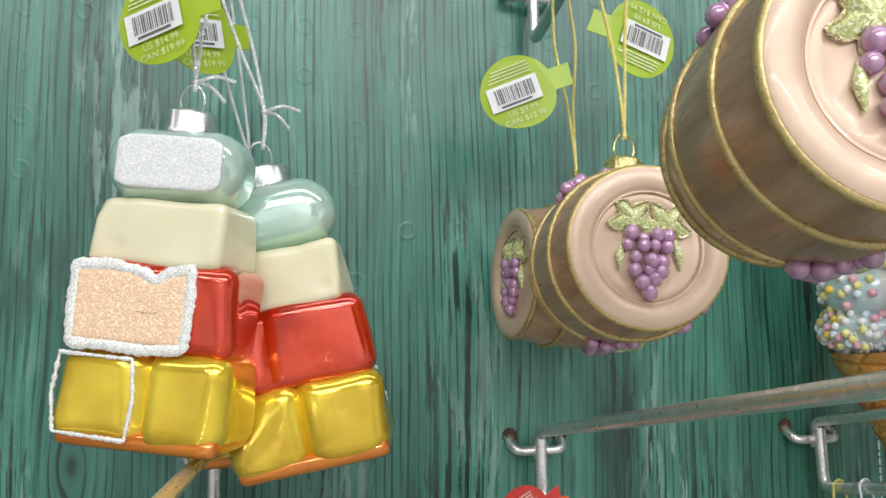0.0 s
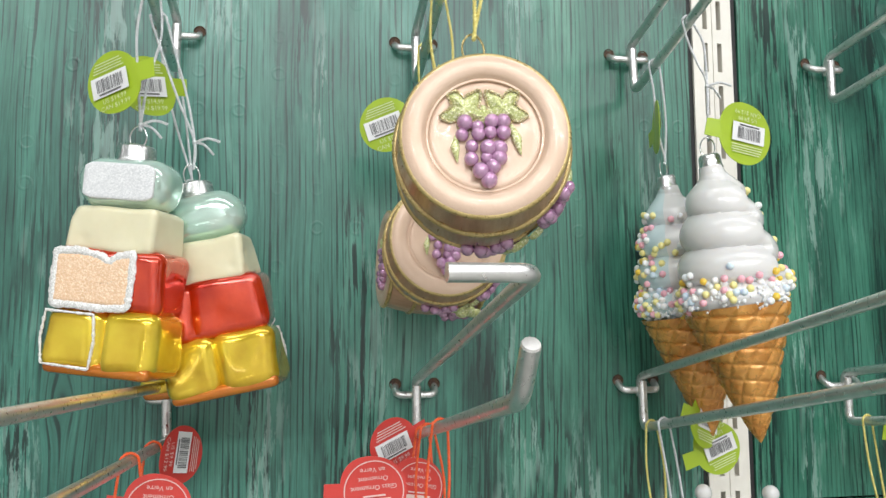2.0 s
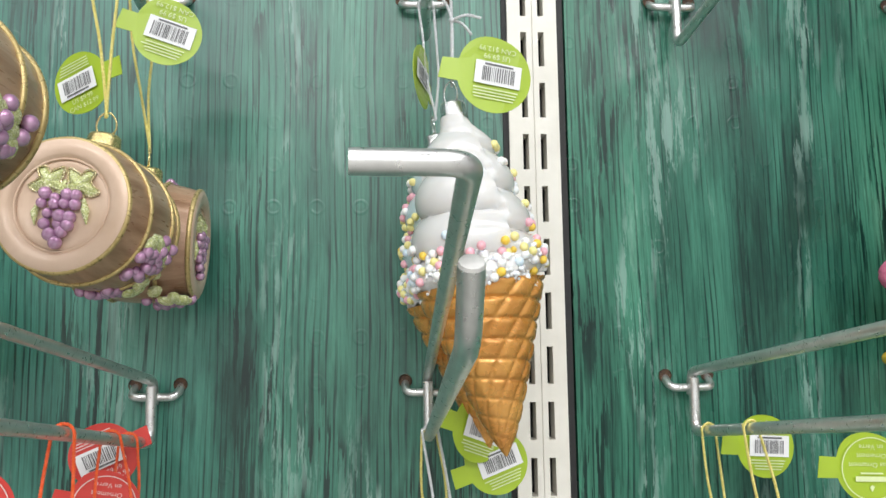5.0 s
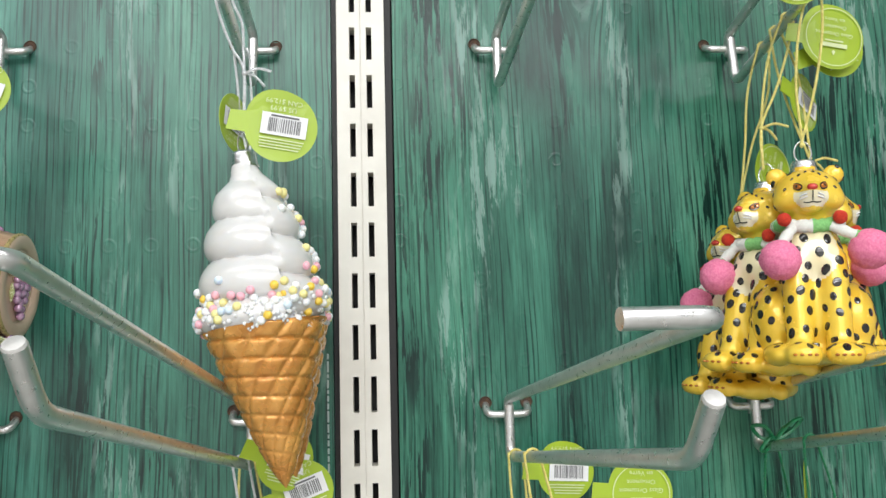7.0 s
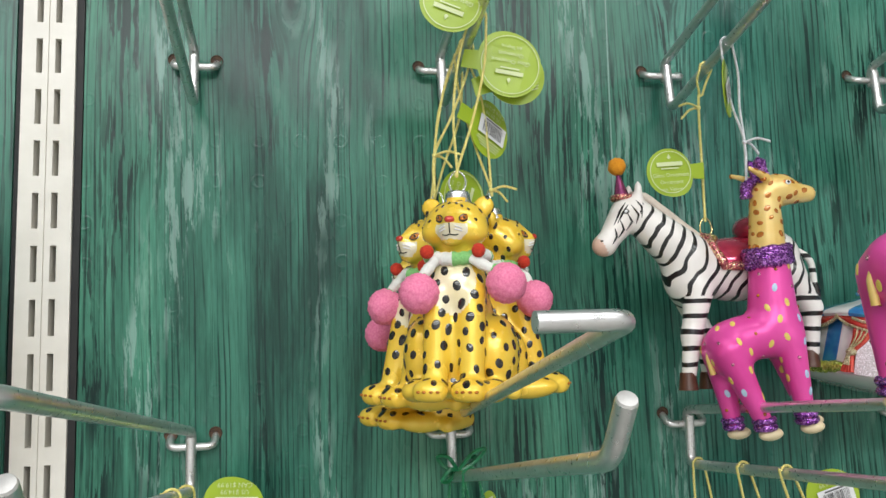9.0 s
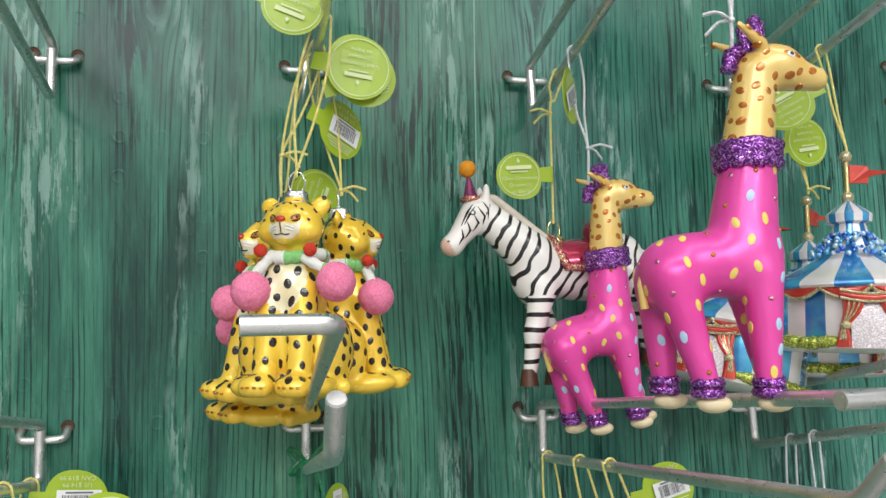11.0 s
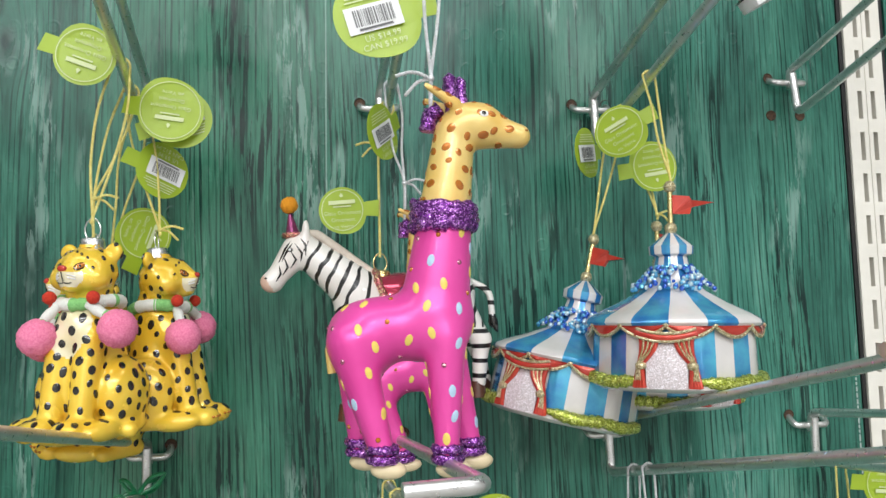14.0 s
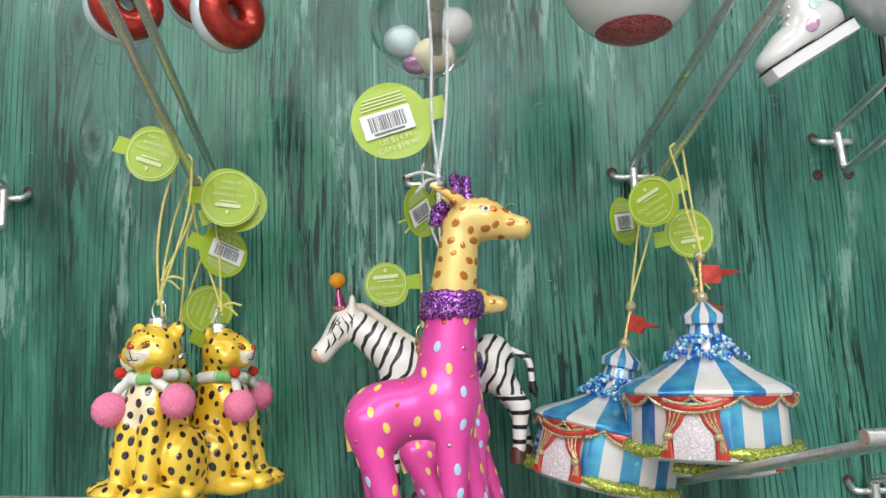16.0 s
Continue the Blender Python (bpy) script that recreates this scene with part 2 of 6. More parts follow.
def spread(points, step):
    """The same path in even short steps."""
    p = np.asarray(points, float)
    s = np.concatenate([[0], np.cumsum(np.linalg.norm(np.diff(p, axis=0), axis=1))])
    at = np.linspace(0, s[-1], max(2, int(s[-1] / step)))
    return np.stack([np.interp(at, s, p[:, i]) for i in range(3)], 1)


def twisted(geo, path, r=0.00047, pitch=0.0026, slot=0):
    """A cord of two strands laid round each other."""
    p = spread(path, 0.00055)
    d = np.gradient(p, axis=0)
    d /= np.linalg.norm(d, axis=1)[:, None] + 1e-12
    side = np.cross(d, (0.31, 0.95, 0.05))
    side /= np.linalg.norm(side, axis=1)[:, None]
    up = np.cross(d, side)
    a = np.arange(len(p)) * 0.00055 / pitch * 2 * math.pi
    for shift in (0, math.pi):
        q = p + r * 0.85 * (np.cos(a + shift)[:, None] * side + np.sin(a + shift)[:, None] * up)
        geo.add(*tube(q, r, 5), slot)
    return geo


def ball(c, r, n=12, m=8):
    rx, ry, rz = (r, r, r) if np.isscalar(r) else r
    v = [(c[0], c[1], c[2] + rz)]
    for i in range(1, m):
        for j in range(n):
            a, b = math.pi * i / m, 2 * math.pi * j / n
            v.append((c[0] + rx * math.sin(a) * math.cos(b), c[1] + ry * math.sin(a) * math.sin(b), c[2] + rz * math.cos(a)))
    v.append((c[0], c[1], c[2] - rz))
    f = [(0, 1 + j, 1 + (j + 1) % n) for j in range(n)]
    for i in range(m - 2):
        f += [(1 + i * n + j, 1 + (i + 1) * n + j, 1 + (i + 1) * n + (j + 1) % n, 1 + i * n + (j + 1) % n) for j in range(n)]
    k = 1 + (m - 2) * n
    f += [(len(v) - 1, k + (j + 1) % n, k + j) for j in range(n)]
    return v, f


def lathe(profile, n=48):
    """A turned shape round z from (radius, height) pairs."""
    v = [(r * math.cos(2 * math.pi * j / n), r * math.sin(2 * math.pi * j / n), z) for r, z in profile for j in range(n)]
    return v, grid_faces(len(profile), n)


def rounded_box(hx, hy, hz, r, n=14):
    """A box with rounded edges, centred at the origin."""
    g = np.linspace(-1, 1, n)
    vs, fs = [], []
    for ax in range(3):
        for sgn in (-1, 1):
            u, w = np.meshgrid(g, g, indexing="ij")
            q = np.zeros((n * n, 3))
            q[:, ax] = sgn
            q[:, (ax + 1) % 3], q[:, (ax + 2) % 3] = u.ravel(), w.ravel()
            base = len(vs) * n * n
            vs.append(q)
            for i in range(n - 1):
                for j in range(n - 1):
                    a = [base + i * n + j, base + (i + 1) * n + j, base + (i + 1) * n + j + 1, base + i * n + j + 1]
                    fs.append(tuple(a if sgn > 0 else a[::-1]))
    q = np.concatenate(vs)
    h = np.array((hx, hy, hz))
    # grid lines gather at the rounded edges
    q = np.sign(q) * (1 - (1 - np.abs(q)) ** 1.5)
    full = q * h
    inner = np.clip(full, -(h - r), h - r)
    d = full - inner
    ln = np.linalg.norm(d, axis=1)[:, None]
    q = np.where(ln > 1e-9, inner + d / np.maximum(ln, 1e-9) * r, full)
    # weld the six sides along their shared edges
    _, keep, back = np.unique(np.round(q, 7), axis=0, return_index=True, return_inverse=True)
    back = back.ravel()
    return q[keep], [tuple(int(back[i]) for i in f) for f in fs]


# ---- the room: unseen, invented shell that bounces the strip light ----
ROOM = [("floor", (-3.2, 4.4, -6.2, 0.3, -0.1, 0.0), FLOORM), ("ceiling", (-3.2, 4.4, -6.2, 0.3, 3.4, 3.5), PAINT),
        ("unseen_wall_back", (-3.2, 4.4, -6.3, -6.2, 0, 3.4), PAINT), ("unseen_wall_west", (-3.3, -3.2, -6.2, 0.3, 0, 3.4), PAINT),
        ("unseen_wall_east", (4.4, 4.5, -6.2, 0.3, 0, 3.4), PAINT), ("unseen_wall_front", (-3.2, 4.4, 0.06, 0.3, 0, 3.4), PAINT)]
for name, b, mt in ROOM:
    tagged(part(name, Geo().add(*box(*b)), mt, smooth=False), kind="structure")

PITCH = 0.1524
UPRIGHTS = (-0.240, 0.5235, 1.2855)
LOW = 1.221
bays = [(-1.6, -0.262), (-0.220, 0.5045), (0.5440, 1.2650), (1.3060, 2.9)]
for x0, x1 in bays:
    for name, z0, z1 in (("wall_panel_upper", LOW + 0.0008, 2.3), ("wall_panel_lower", 0.2, LOW - 0.0008)):
        g = Geo().add(*box(x0, x1, 0, 0.008, z0, z1))
        tagged(part(name, g, WALL_GLARE if x1 < 0.53 else WALL, smooth=False), "green weathered wood print on flat display board", "wall panel", kind="structure")
# added black sheet behind the boards, so joints look deep in shade
tagged(part("joint_shade_backing", Geo().add(*box(-3.2, 4.4, 0.03, 0.06, 0, 3.4)), GAP_SHADE, smooth=False), kind="structure")


rnd_print = random.Random(77)
for px, z0 in ((0.5005, 1.262), (1.2610, 1.262)):
    g, z = Geo(), z0
    while z < z0 + 0.075:
        h = rnd_print.choice((0.0022, 0.0034, 0.0050, 0.0066))
        g.add(*box(px, px + 0.0011, -0.0004, 0.0004, z, z + h))
        z += h + 0.0012
    tagged(part("fine_print", g, plain("grey_print", (0.42, 0.50, 0.47), None, 60, 0.5), smooth=False), "pale line of tiny print on green board", "print", "fine prints", kind="structure")


def upright(x):
    thing = tagged(new("slotted_upright"), "off-white slotted steel shelf upright between green panels", "shelf upright", "shelf uprights")
    thing.location = (x, 0, 0)
    g = Geo()
    z0, z1, step = 0.9, 2.0, 0.03175
    s0, s1, sw = 0.0036, 0.0072, 0.0108
    y0, y1 = -0.0012, 0.012
    w = 0.0152
    for a, b in ((-w, -0.0072), (-0.0036, -0.0003), (0.0003, 0.0036), (0.0072, w)):
        g.add(*box(a, b, y0, y1, z0, z1))
    g.add(*box(-0.0003, 0.0003, y0 + 0.001, y1, z0, z1))
    z = 1.409 - step * 16 - sw
    while z < z1:
        for a in (-0.0072, 0.0036):
            g.add(*box(a, a + 0.0036, y0, y1, z + 2 * sw, z + step))
        z += step
    part("face", g, ENAMEL, thing, smooth=False)
    # strips beside and behind the face, shade of the gaps painted black
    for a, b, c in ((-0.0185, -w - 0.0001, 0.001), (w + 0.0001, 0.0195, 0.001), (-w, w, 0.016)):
        part("channel", Geo().add(*box(a, b, c, 0.029, z0, z1)), GAP_SHADE, thing, "gap strip coloured black for its shade", smooth=False)
    return thing


for x in UPRIGHTS:
    upright(x)


# ---- pegboard hooks: crossbar, stem, lower prong with turned-up end, upper arm with a sideways price bar ----
def make_hook():
    thing = tagged(new("pegboard_hook"), "zinc-plated double wire pegboard hook with upturned end", "hook", "pegboard hooks")
    wire = lambda pts, r, bend: tube(rounded(pts, bend), r, 12)
    part("crossbar", Geo().add(*wire([(-0.0127, 0.004, 0.0066), (-0.0127, -0.008, 0.0), (0.0127, -0.008, 0.0), (0.0127, 0.004, 0.0066)], 0.0023, 0.005)), CHROME, thing)
    g = Geo().add(*wire([(0, -0.011, 0.006), (0, -0.0125, -0.0245), (0, -0.291, 0.0290), (0, -0.304, 0.0455)], 0.0030, 0.007))
    part("prong", g, CHROME, thing)
    part("prong_end", Geo().add(*tube([(0, -0.3040, 0.0455), (0, -0.3046, 0.0462), (0, -0.3048, 0.0464)], (0.0030, 0.0027, 0.0015), 12)), WORN, thing, "worn whitish wire end")
    part("upper_arm", Geo().add(*wire([(0, -0.0075, -0.004), (0, -0.0085, 0.009), (0, -0.309, 0.0655), (-0.0245, -0.311, 0.0655)], 0.0028, 0.0055)), CHROME, thing)
    # peg holes: flat discs with a ragged rim, depth shaded by dark colour
    for s in (-1, 1):
        v, f = lathe([(0.0, 0.0), (0.0032, 0.0), (0.0036, 0.0006), (0.0040, 0.0001)], 14)
        part("peg_hole", Geo().add(v, f, 0, pose(s * 0.0127, -0.0003, 0.0062, 90)), FIBRE_SHADE, thing, "torn dark hole in the board")
    return thing


HOOKS = [(c, 1.3) for c in range(1, 9)] + [(c, 1.5286) for c in range(1, 8)] + [(8, 1.55)] + [(c, 1.7572) for c in (5, 6, 7, 8)]
SWAY = {(1, 1.3): (-1.0, 8.5), (2, 1.3): (-1.7, 1.4), (3, 1.3): (-0.5, 0.0), (4, 1.3): (1.5, 3.3), (5, 1.3): (-0.2, 0.9), (6, 1.3): (2.2, 5.5), (7, 1.3): (3.0, -1.0), (8, 1.3): (0.0, 4.5),
        (3, 1.5286): (0.0, -2.0), (4, 1.5286): (2.5, 3.0), (5, 1.5286): (4.0, -3.5), (6, 1.5286): (2.5, -3.0), (7, 1.5286): (2.0, -1.0), (8, 1.55): (5.0, -4.0)}


def hook_pose(c, z):
    yaw, droop = SWAY.get((c, z), (0, 0))
    return pose(c * PITCH, 0, z) @ pose(0, 0, 0, 0, 0, yaw) @ pose(0, -0.008, 0, droop) @ pose(0, 0.008, 0)


def on_prong(c, z, d):
    """The top of a hook's lower prong, d metres out from the wall."""
    return hook_pose(c, z) @ Vector((0, -d, -0.0245 + (d - 0.0125) / 0.2785 * 0.0535 + 0.0031))


first_hook = make_hook()
for i, (c, z) in enumerate(HOOKS):
    place = hook_pose(c, z)
    if i == 0:
        first_hook.matrix_basis = place
    else:
        copy_thing(first_hook, place)
# two empty holes, again flat discs darkened in place of depth
for s in (-1, 1):
    v, f = lathe([(0.0, 0.0), (0.0030, 0.0), (0.0036, 0.0006), (0.0040, 0.0001)], 14)
    tagged(part("peg_hole", Geo().add(v, f, 0, pose(8 * PITCH + s * 0.0115, -0.0003, 1.5275, 90)), FIBRE_SHADE), "empty torn peg hole in green board", "peg hole", "empty peg holes")

# ---- ornament materials ----
SILVER = plain("silver_cap", (0.82, 0.82, 0.82), (0.66, 0.66, 0.66), 500, 0.22, 0.95, bump=0.3, bscale=1200, spread=0.08)
GOLDCAP = plain("gold_cap", (0.80, 0.66, 0.32), (0.62, 0.48, 0.20), 500, 0.25, 0.9, bump=0.3, bscale=1200, spread=0.08)
SILVER_CORD = plain("silver_cord", (0.78, 0.79, 0.80), (0.55, 0.56, 0.58), 900, 0.35, 0.35)
GOLD_CORD = plain("gold_cord", (0.86, 0.78, 0.30), (0.66, 0.56, 0.14), 900, 0.34, 0.25)
ORANGE_RIB = plain("orange_ribbon", (0.85, 0.13, 0.03), (0.70, 0.09, 0.02), 300, 0.4)
GREEN_RIB = plain("green_ribbon", (0.015, 0.22, 0.09), (0.01, 0.13, 0.05), 300, 0.3)
WOODB = plain("barrel_staves", (0.50, 0.315, 0.200), (0.27, 0.145, 0.080), 26, 0.34, 0.15, bump=0.35, bscale=120, stretch=(6, 0.7, 6), spread=0.08, coat=0.3)
TANFACE = plain("barrel_end_tan", (0.68, 0.50, 0.38), (0.61, 0.43, 0.31), 60, 0.38, 0.12, bump=0.2, bscale=300, coat=0.2, spread=0.06)
GOLDGLIT = glitter("gold_glitter", (0.66, 0.54, 0.27), (1, 0.95, 0.72), 2600, 0.55)
HOOPGOLD = plain("antique_gold", (0.56, 0.43, 0.19), (0.42, 0.31, 0.12), 200, 0.32, 0.45, bump=0.3, bscale=900, spread=0.1)
GRAPE = plain("grape_pearl", (0.60, 0.40, 0.55), (0.44, 0.20, 0.38), 300, 0.16, 0.35, bump=0.15, coat=0.6, spread=0.05)
GRAPEDARK = plain("grape_bed", (0.33, 0.06, 0.18), (0.16, 0.03, 0.09), 200, 0.15, 0.6, coat=0.5)
LEAFG = glitter("lime_leaf", (0.64, 0.68, 0.28), (0.95, 0.95, 0.70), 2200, 0.15, 0.6, 0.75)
LEAFD = plain("green_leaf", (0.10, 0.23, 0.06), (0.05, 0.13, 0.04), 200, 0.35, 0.2)
MINT = plain("mint_glass", (0.70, 0.84, 0.77), (0.50, 0.73, 0.62), 45, 0.12, 0.5, coat=0.8, spread=0.04)
FROST = glitter("white_frost", (0.70, 0.71, 0.72), (0.88, 0.88, 0.88), 2600, 0.0, 0.3, 0.88)
CREAM = plain("cream_enamel", (0.76, 0.71, 0.50), (0.70, 0.65, 0.44), 50, 0.28, bump=0.08, coat=0.4, sub=0.15)
REDGLASS = plain("red_glass", (0.74, 0.060, 0.008), (0.44, 0.018, 0.003), 40, 0.08, 0.45, bump=0.5, bscale=110, coat=1.0, spread=0.04)
AMBER = plain("golden_glass", (0.90, 0.68, 0.05), (0.62, 0.38, 0.015), 38, 0.13, 0.6, bump=0.15, bscale=90, coat=0.7, spread=0.06)
ORANGEGLASS = plain("amber_edge_glass", (0.66, 0.22, 0.012), (0.50, 0.12, 0.008), 45, 0.14, 0.4, coat=0.8)
PEACH = glitter("peach_frost", (0.80, 0.53, 0.33), (0.95, 0.78, 0.6), 2400, 0.0, 0.25, 0.9)
SNOWGLIT = glitter("silver_white_glitter", (0.80, 0.79, 0.76), (1, 1, 1), 2600, 0.1, 0.6, 0.8)
SOFTWHITE = plain("pearl_white", (0.70, 0.69, 0.675), (0.65, 0.64, 0.63), 50, 0.22, bump=0.05, coat=0.5, sub=0.2)
PALEBLUE = plain("pale_blue_pearl", (0.56, 0.72, 0.76), (0.68, 0.78, 0.80), 50, 0.2, 0.2, coat=0.6)
WAFFLE = plain("waffle_gold", (0.72, 0.36, 0.085), (0.50, 0.20, 0.035), 55, 0.27, 0.35, bump=0.1, coat=0.4, spread=0.06)
SPRINKLES = [plain("sprinkle_" + n, c, tuple(0.93 * q for q in c), 200, 0.4, sub=0.3) for n, c in
             (("white", (0.90, 0.90, 0.89)), ("pink", (0.88, 0.46, 0.53)), ("yellow", (0.90, 0.80, 0.34)), ("orange", (0.90, 0.60, 0.08)), ("blue", (0.66, 0.78, 0.88)))]
LEOGOLD = plain("leopard_gold", (0.88, 0.62, 0.07), (0.84, 0.50, 0.03), 40, 0.24, 0.15, coat=0.4, spread=0.05)
LEOPALE = plain("leopard_pale", (0.86, 0.80, 0.60), (0.85, 0.72, 0.38), 40, 0.25, 0.15, coat=0.4)
INK = plain("black_enamel", (0.008, 0.007, 0.007), (0.02, 0.018, 0.016), 300, 0.12, coat=0.6)
REDENAMEL = plain("red_enamel", (0.62, 0.05, 0.03), (0.42, 0.02, 0.015), 150, 0.2, 0.2, coat=0.5)
PINKPOM = plain("pink_pompom", (0.86, 0.26, 0.42), (0.74, 0.16, 0.30), 900, 0.95, bump=0.5, bscale=2200)
REDPOM = plain("red_pompom", (0.66, 0.05, 0.02), (0.48, 0.03, 0.015), 900, 0.95, bump=1.0, bscale=2200)
ORPOM = plain("orange_pompom", (0.85, 0.36, 0.02), (0.7, 0.24, 0.01), 900, 0.95, bump=1.0, bscale=2200)
SCARFW = plain("white_chenille", (0.84, 0.85, 0.80), (0.74, 0.76, 0.70), 900, 0.95, bump=1.0, bscale=1800)
SCARFG = plain("green_chenille", (0.28, 0.62, 0.22), (0.18, 0.46, 0.14), 900, 0.95, bump=1.0, bscale=1800)
HOTPINK = plain("hot_pink_satin", (0.82, 0.085, 0.40), (0.74, 0.055, 0.33), 30, 0.34, 0.22, spread=0.05, coat=0.08)
GIRAYEL = plain("giraffe_yellow", (0.80, 0.60, 0.22), (0.76, 0.48, 0.11), 60, 0.3, 0.12, coat=0.3)
AMBERDOT = plain("amber_dot", (0.60, 0.20, 0.02), (0.42, 0.12, 0.01), 300, 0.15, 0.4, coat=0.8)
YELDOT = plain("yellow_dot", (0.85, 0.66, 0.14), None, 300, 0.3)
BLUEDOT = plain("blue_dot", (0.48, 0.66, 0.84), None, 300, 0.3)
PURPLE = glitter("purple_glitter", (0.20, 0.035, 0.30), (0.75, 0.35, 0.9), 1900)
PINKGLIT = glitter("pink_glitter", (0.72, 0.20, 0.36), (1, 0.7, 0.7), 1700)
HOOFC = plain("cream_hoof", (0.80, 0.66, 0.42), None, 100, 0.35)
HOOFB = plain("brown_hoof", (0.10, 0.04, 0.025), None, 100, 0.3)
MANE = plain("zebra_mane", (0.70, 0.62, 0.52), (0.55, 0.47, 0.40), 200, 0.5)
ZNOSE = plain("zebra_muzzle", (0.70, 0.48, 0.38), (0.6, 0.38, 0.3), 100, 0.4)
SADDLE = plain("pink_saddle", (0.62, 0.05, 0.12), (0.48, 0.03, 0.08), 60, 0.14, 0.5, coat=0.8)
SEQUIN = glitter("saddle_sequins", (0.62, 0.16, 0.18), (1, 0.8, 0.45), 1300)
TENTW = plain("tent_white_pearl", (0.78, 0.74, 0.72), (0.70, 0.67, 0.66), 60, 0.22, 0.15, coat=0.5)
TENTB = plain("tent_blue", (0.025, 0.17, 0.50), (0.08, 0.46, 0.68), 60, 0.18, 0.35, coat=0.7)
TENTR = plain("tent_red", (0.60, 0.055, 0.03), (0.42, 0.03, 0.02), 90, 0.2, 0.3, coat=0.5)
LIME = glitter("lime_glitter", (0.42, 0.50, 0.05), (0.85, 0.9, 0.3), 1700, 0.55)
DOORGLIT = glitter("door_glitter", (0.72, 0.64, 0.66), (1, 0.95, 1), 2000, 0.1, 0.5, 0.85)
BEADS = [plain("bead_" + n, c, None, 200, 0.08, 0.45, coat=0.8) for n, c in (("blue", (0.03, 0.13, 0.62)), ("sky", (0.14, 0.50, 0.80)), ("ice", (0.62, 0.80, 0.88)))]
TAGGREEN = plain("lime_card", (0.36, 0.50, 0.030), (0.33, 0.46, 0.025), 30, 0.35, bump=0.05)
TAGRED = plain("red_card", (0.62, 0.055, 0.045), (0.57, 0.045, 0.035), 30, 0.35, bump=0.05)
TAGWHITE = plain("label_white", (0.80, 0.80, 0.80), (0.76, 0.76, 0.77), 40, 0.45)
PALEINK = plain("pale_print", (0.70, 0.78, 0.42), None, 40, 0.5)
PALERED = plain("pale_red_print", (0.80, 0.60, 0.56), None, 40, 0.5)
PRINT = plain("black_print", (0.14, 0.14, 0.145), None, 40, 0.5)


def zebra_coat():
    m, nt, b = nodes_of("zebra_stripes")
    vec = coords(nt)
    w = add_node(nt, "ShaderNodeTexWave")
    w.inputs["Scale"].default_value, w.inputs["Distortion"].default_value = 42, 6.5
    w.inputs["Detail"].default_value, w.inputs["Detail Scale"].default_value = 1.6, 1.1
    mp = nt.nodes.new("ShaderNodeMapping")
    mp.inputs["Rotation"].default_value = (0, -0.45, 0)
    link(nt, vec, mp.inputs[0])
    link(nt, mp.outputs[0], w.inputs["Vector"])
    link(nt, ramp(nt, w.outputs["Fac"], [(0.76, (0.82, 0.79, 0.75)), (0.80, (0.010, 0.009, 0.009))]), b.inputs["Base Color"])
    b.inputs["Roughness"].default_value = 0.3
    b.inputs["Coat Weight"].default_value = 0.3
    return m


def zebra_legs():
    m, nt, b = nodes_of("zebra_leg_stripes")
    w = add_node(nt, "ShaderNodeTexWave", bands_direction="Z")
    w.inputs["Scale"].default_value, w.inputs["Distortion"].default_value = 36, 1.5
    w.inputs["Detail Scale"].default_value = 1.2
    link(nt, coords(nt), w.inputs["Vector"])
    link(nt, ramp(nt, w.outputs["Fac"], [(0.76, (0.82, 0.79, 0.75)), (0.80, (0.010, 0.009, 0.009))]), b.inputs["Base Color"])
    b.inputs["Roughness"].default_value = 0.3
    b.inputs["Coat Weight"].default_value = 0.3
    return m


ZWHITE = plain("zebra_white", (0.80, 0.76, 0.72), (0.74, 0.68, 0.63), 120, 0.3, coat=0.3)
ZEBRA, ZLEG = zebra_coat(), zebra_legs()


# ---- smooth modelled bodies: blended ellipsoids and limbs turned into one skin ----
def field(prims, p, k):
    """Blended distance at the points p."""
    total = None
    for kind, a, b2, r in prims:
        if kind == "egg":
            q = (p - np.array(a)) / np.array(r)
            k0 = np.linalg.norm(q, axis=-1)
            d = k0 * (k0 - 1) / (np.linalg.norm(q / np.array(r), axis=-1) + 1e-9)
        else:
            a_, ba = np.array(a), np.array(b2) - np.array(a)
            h = np.clip(((p - a_) @ ba) / (ba @ ba), 0, 1)
            d = np.linalg.norm(p - a_ - h[..., None] * ba, axis=-1) - (r[0] + (r[1] - r[0]) * h)
        if total is None:
            total = d
        else:
            h = np.clip(0.5 + 0.5 * (total - d) / k, 0, 1)
            total = total * (1 - h) + d * h - k * h * (1 - h)
    return total


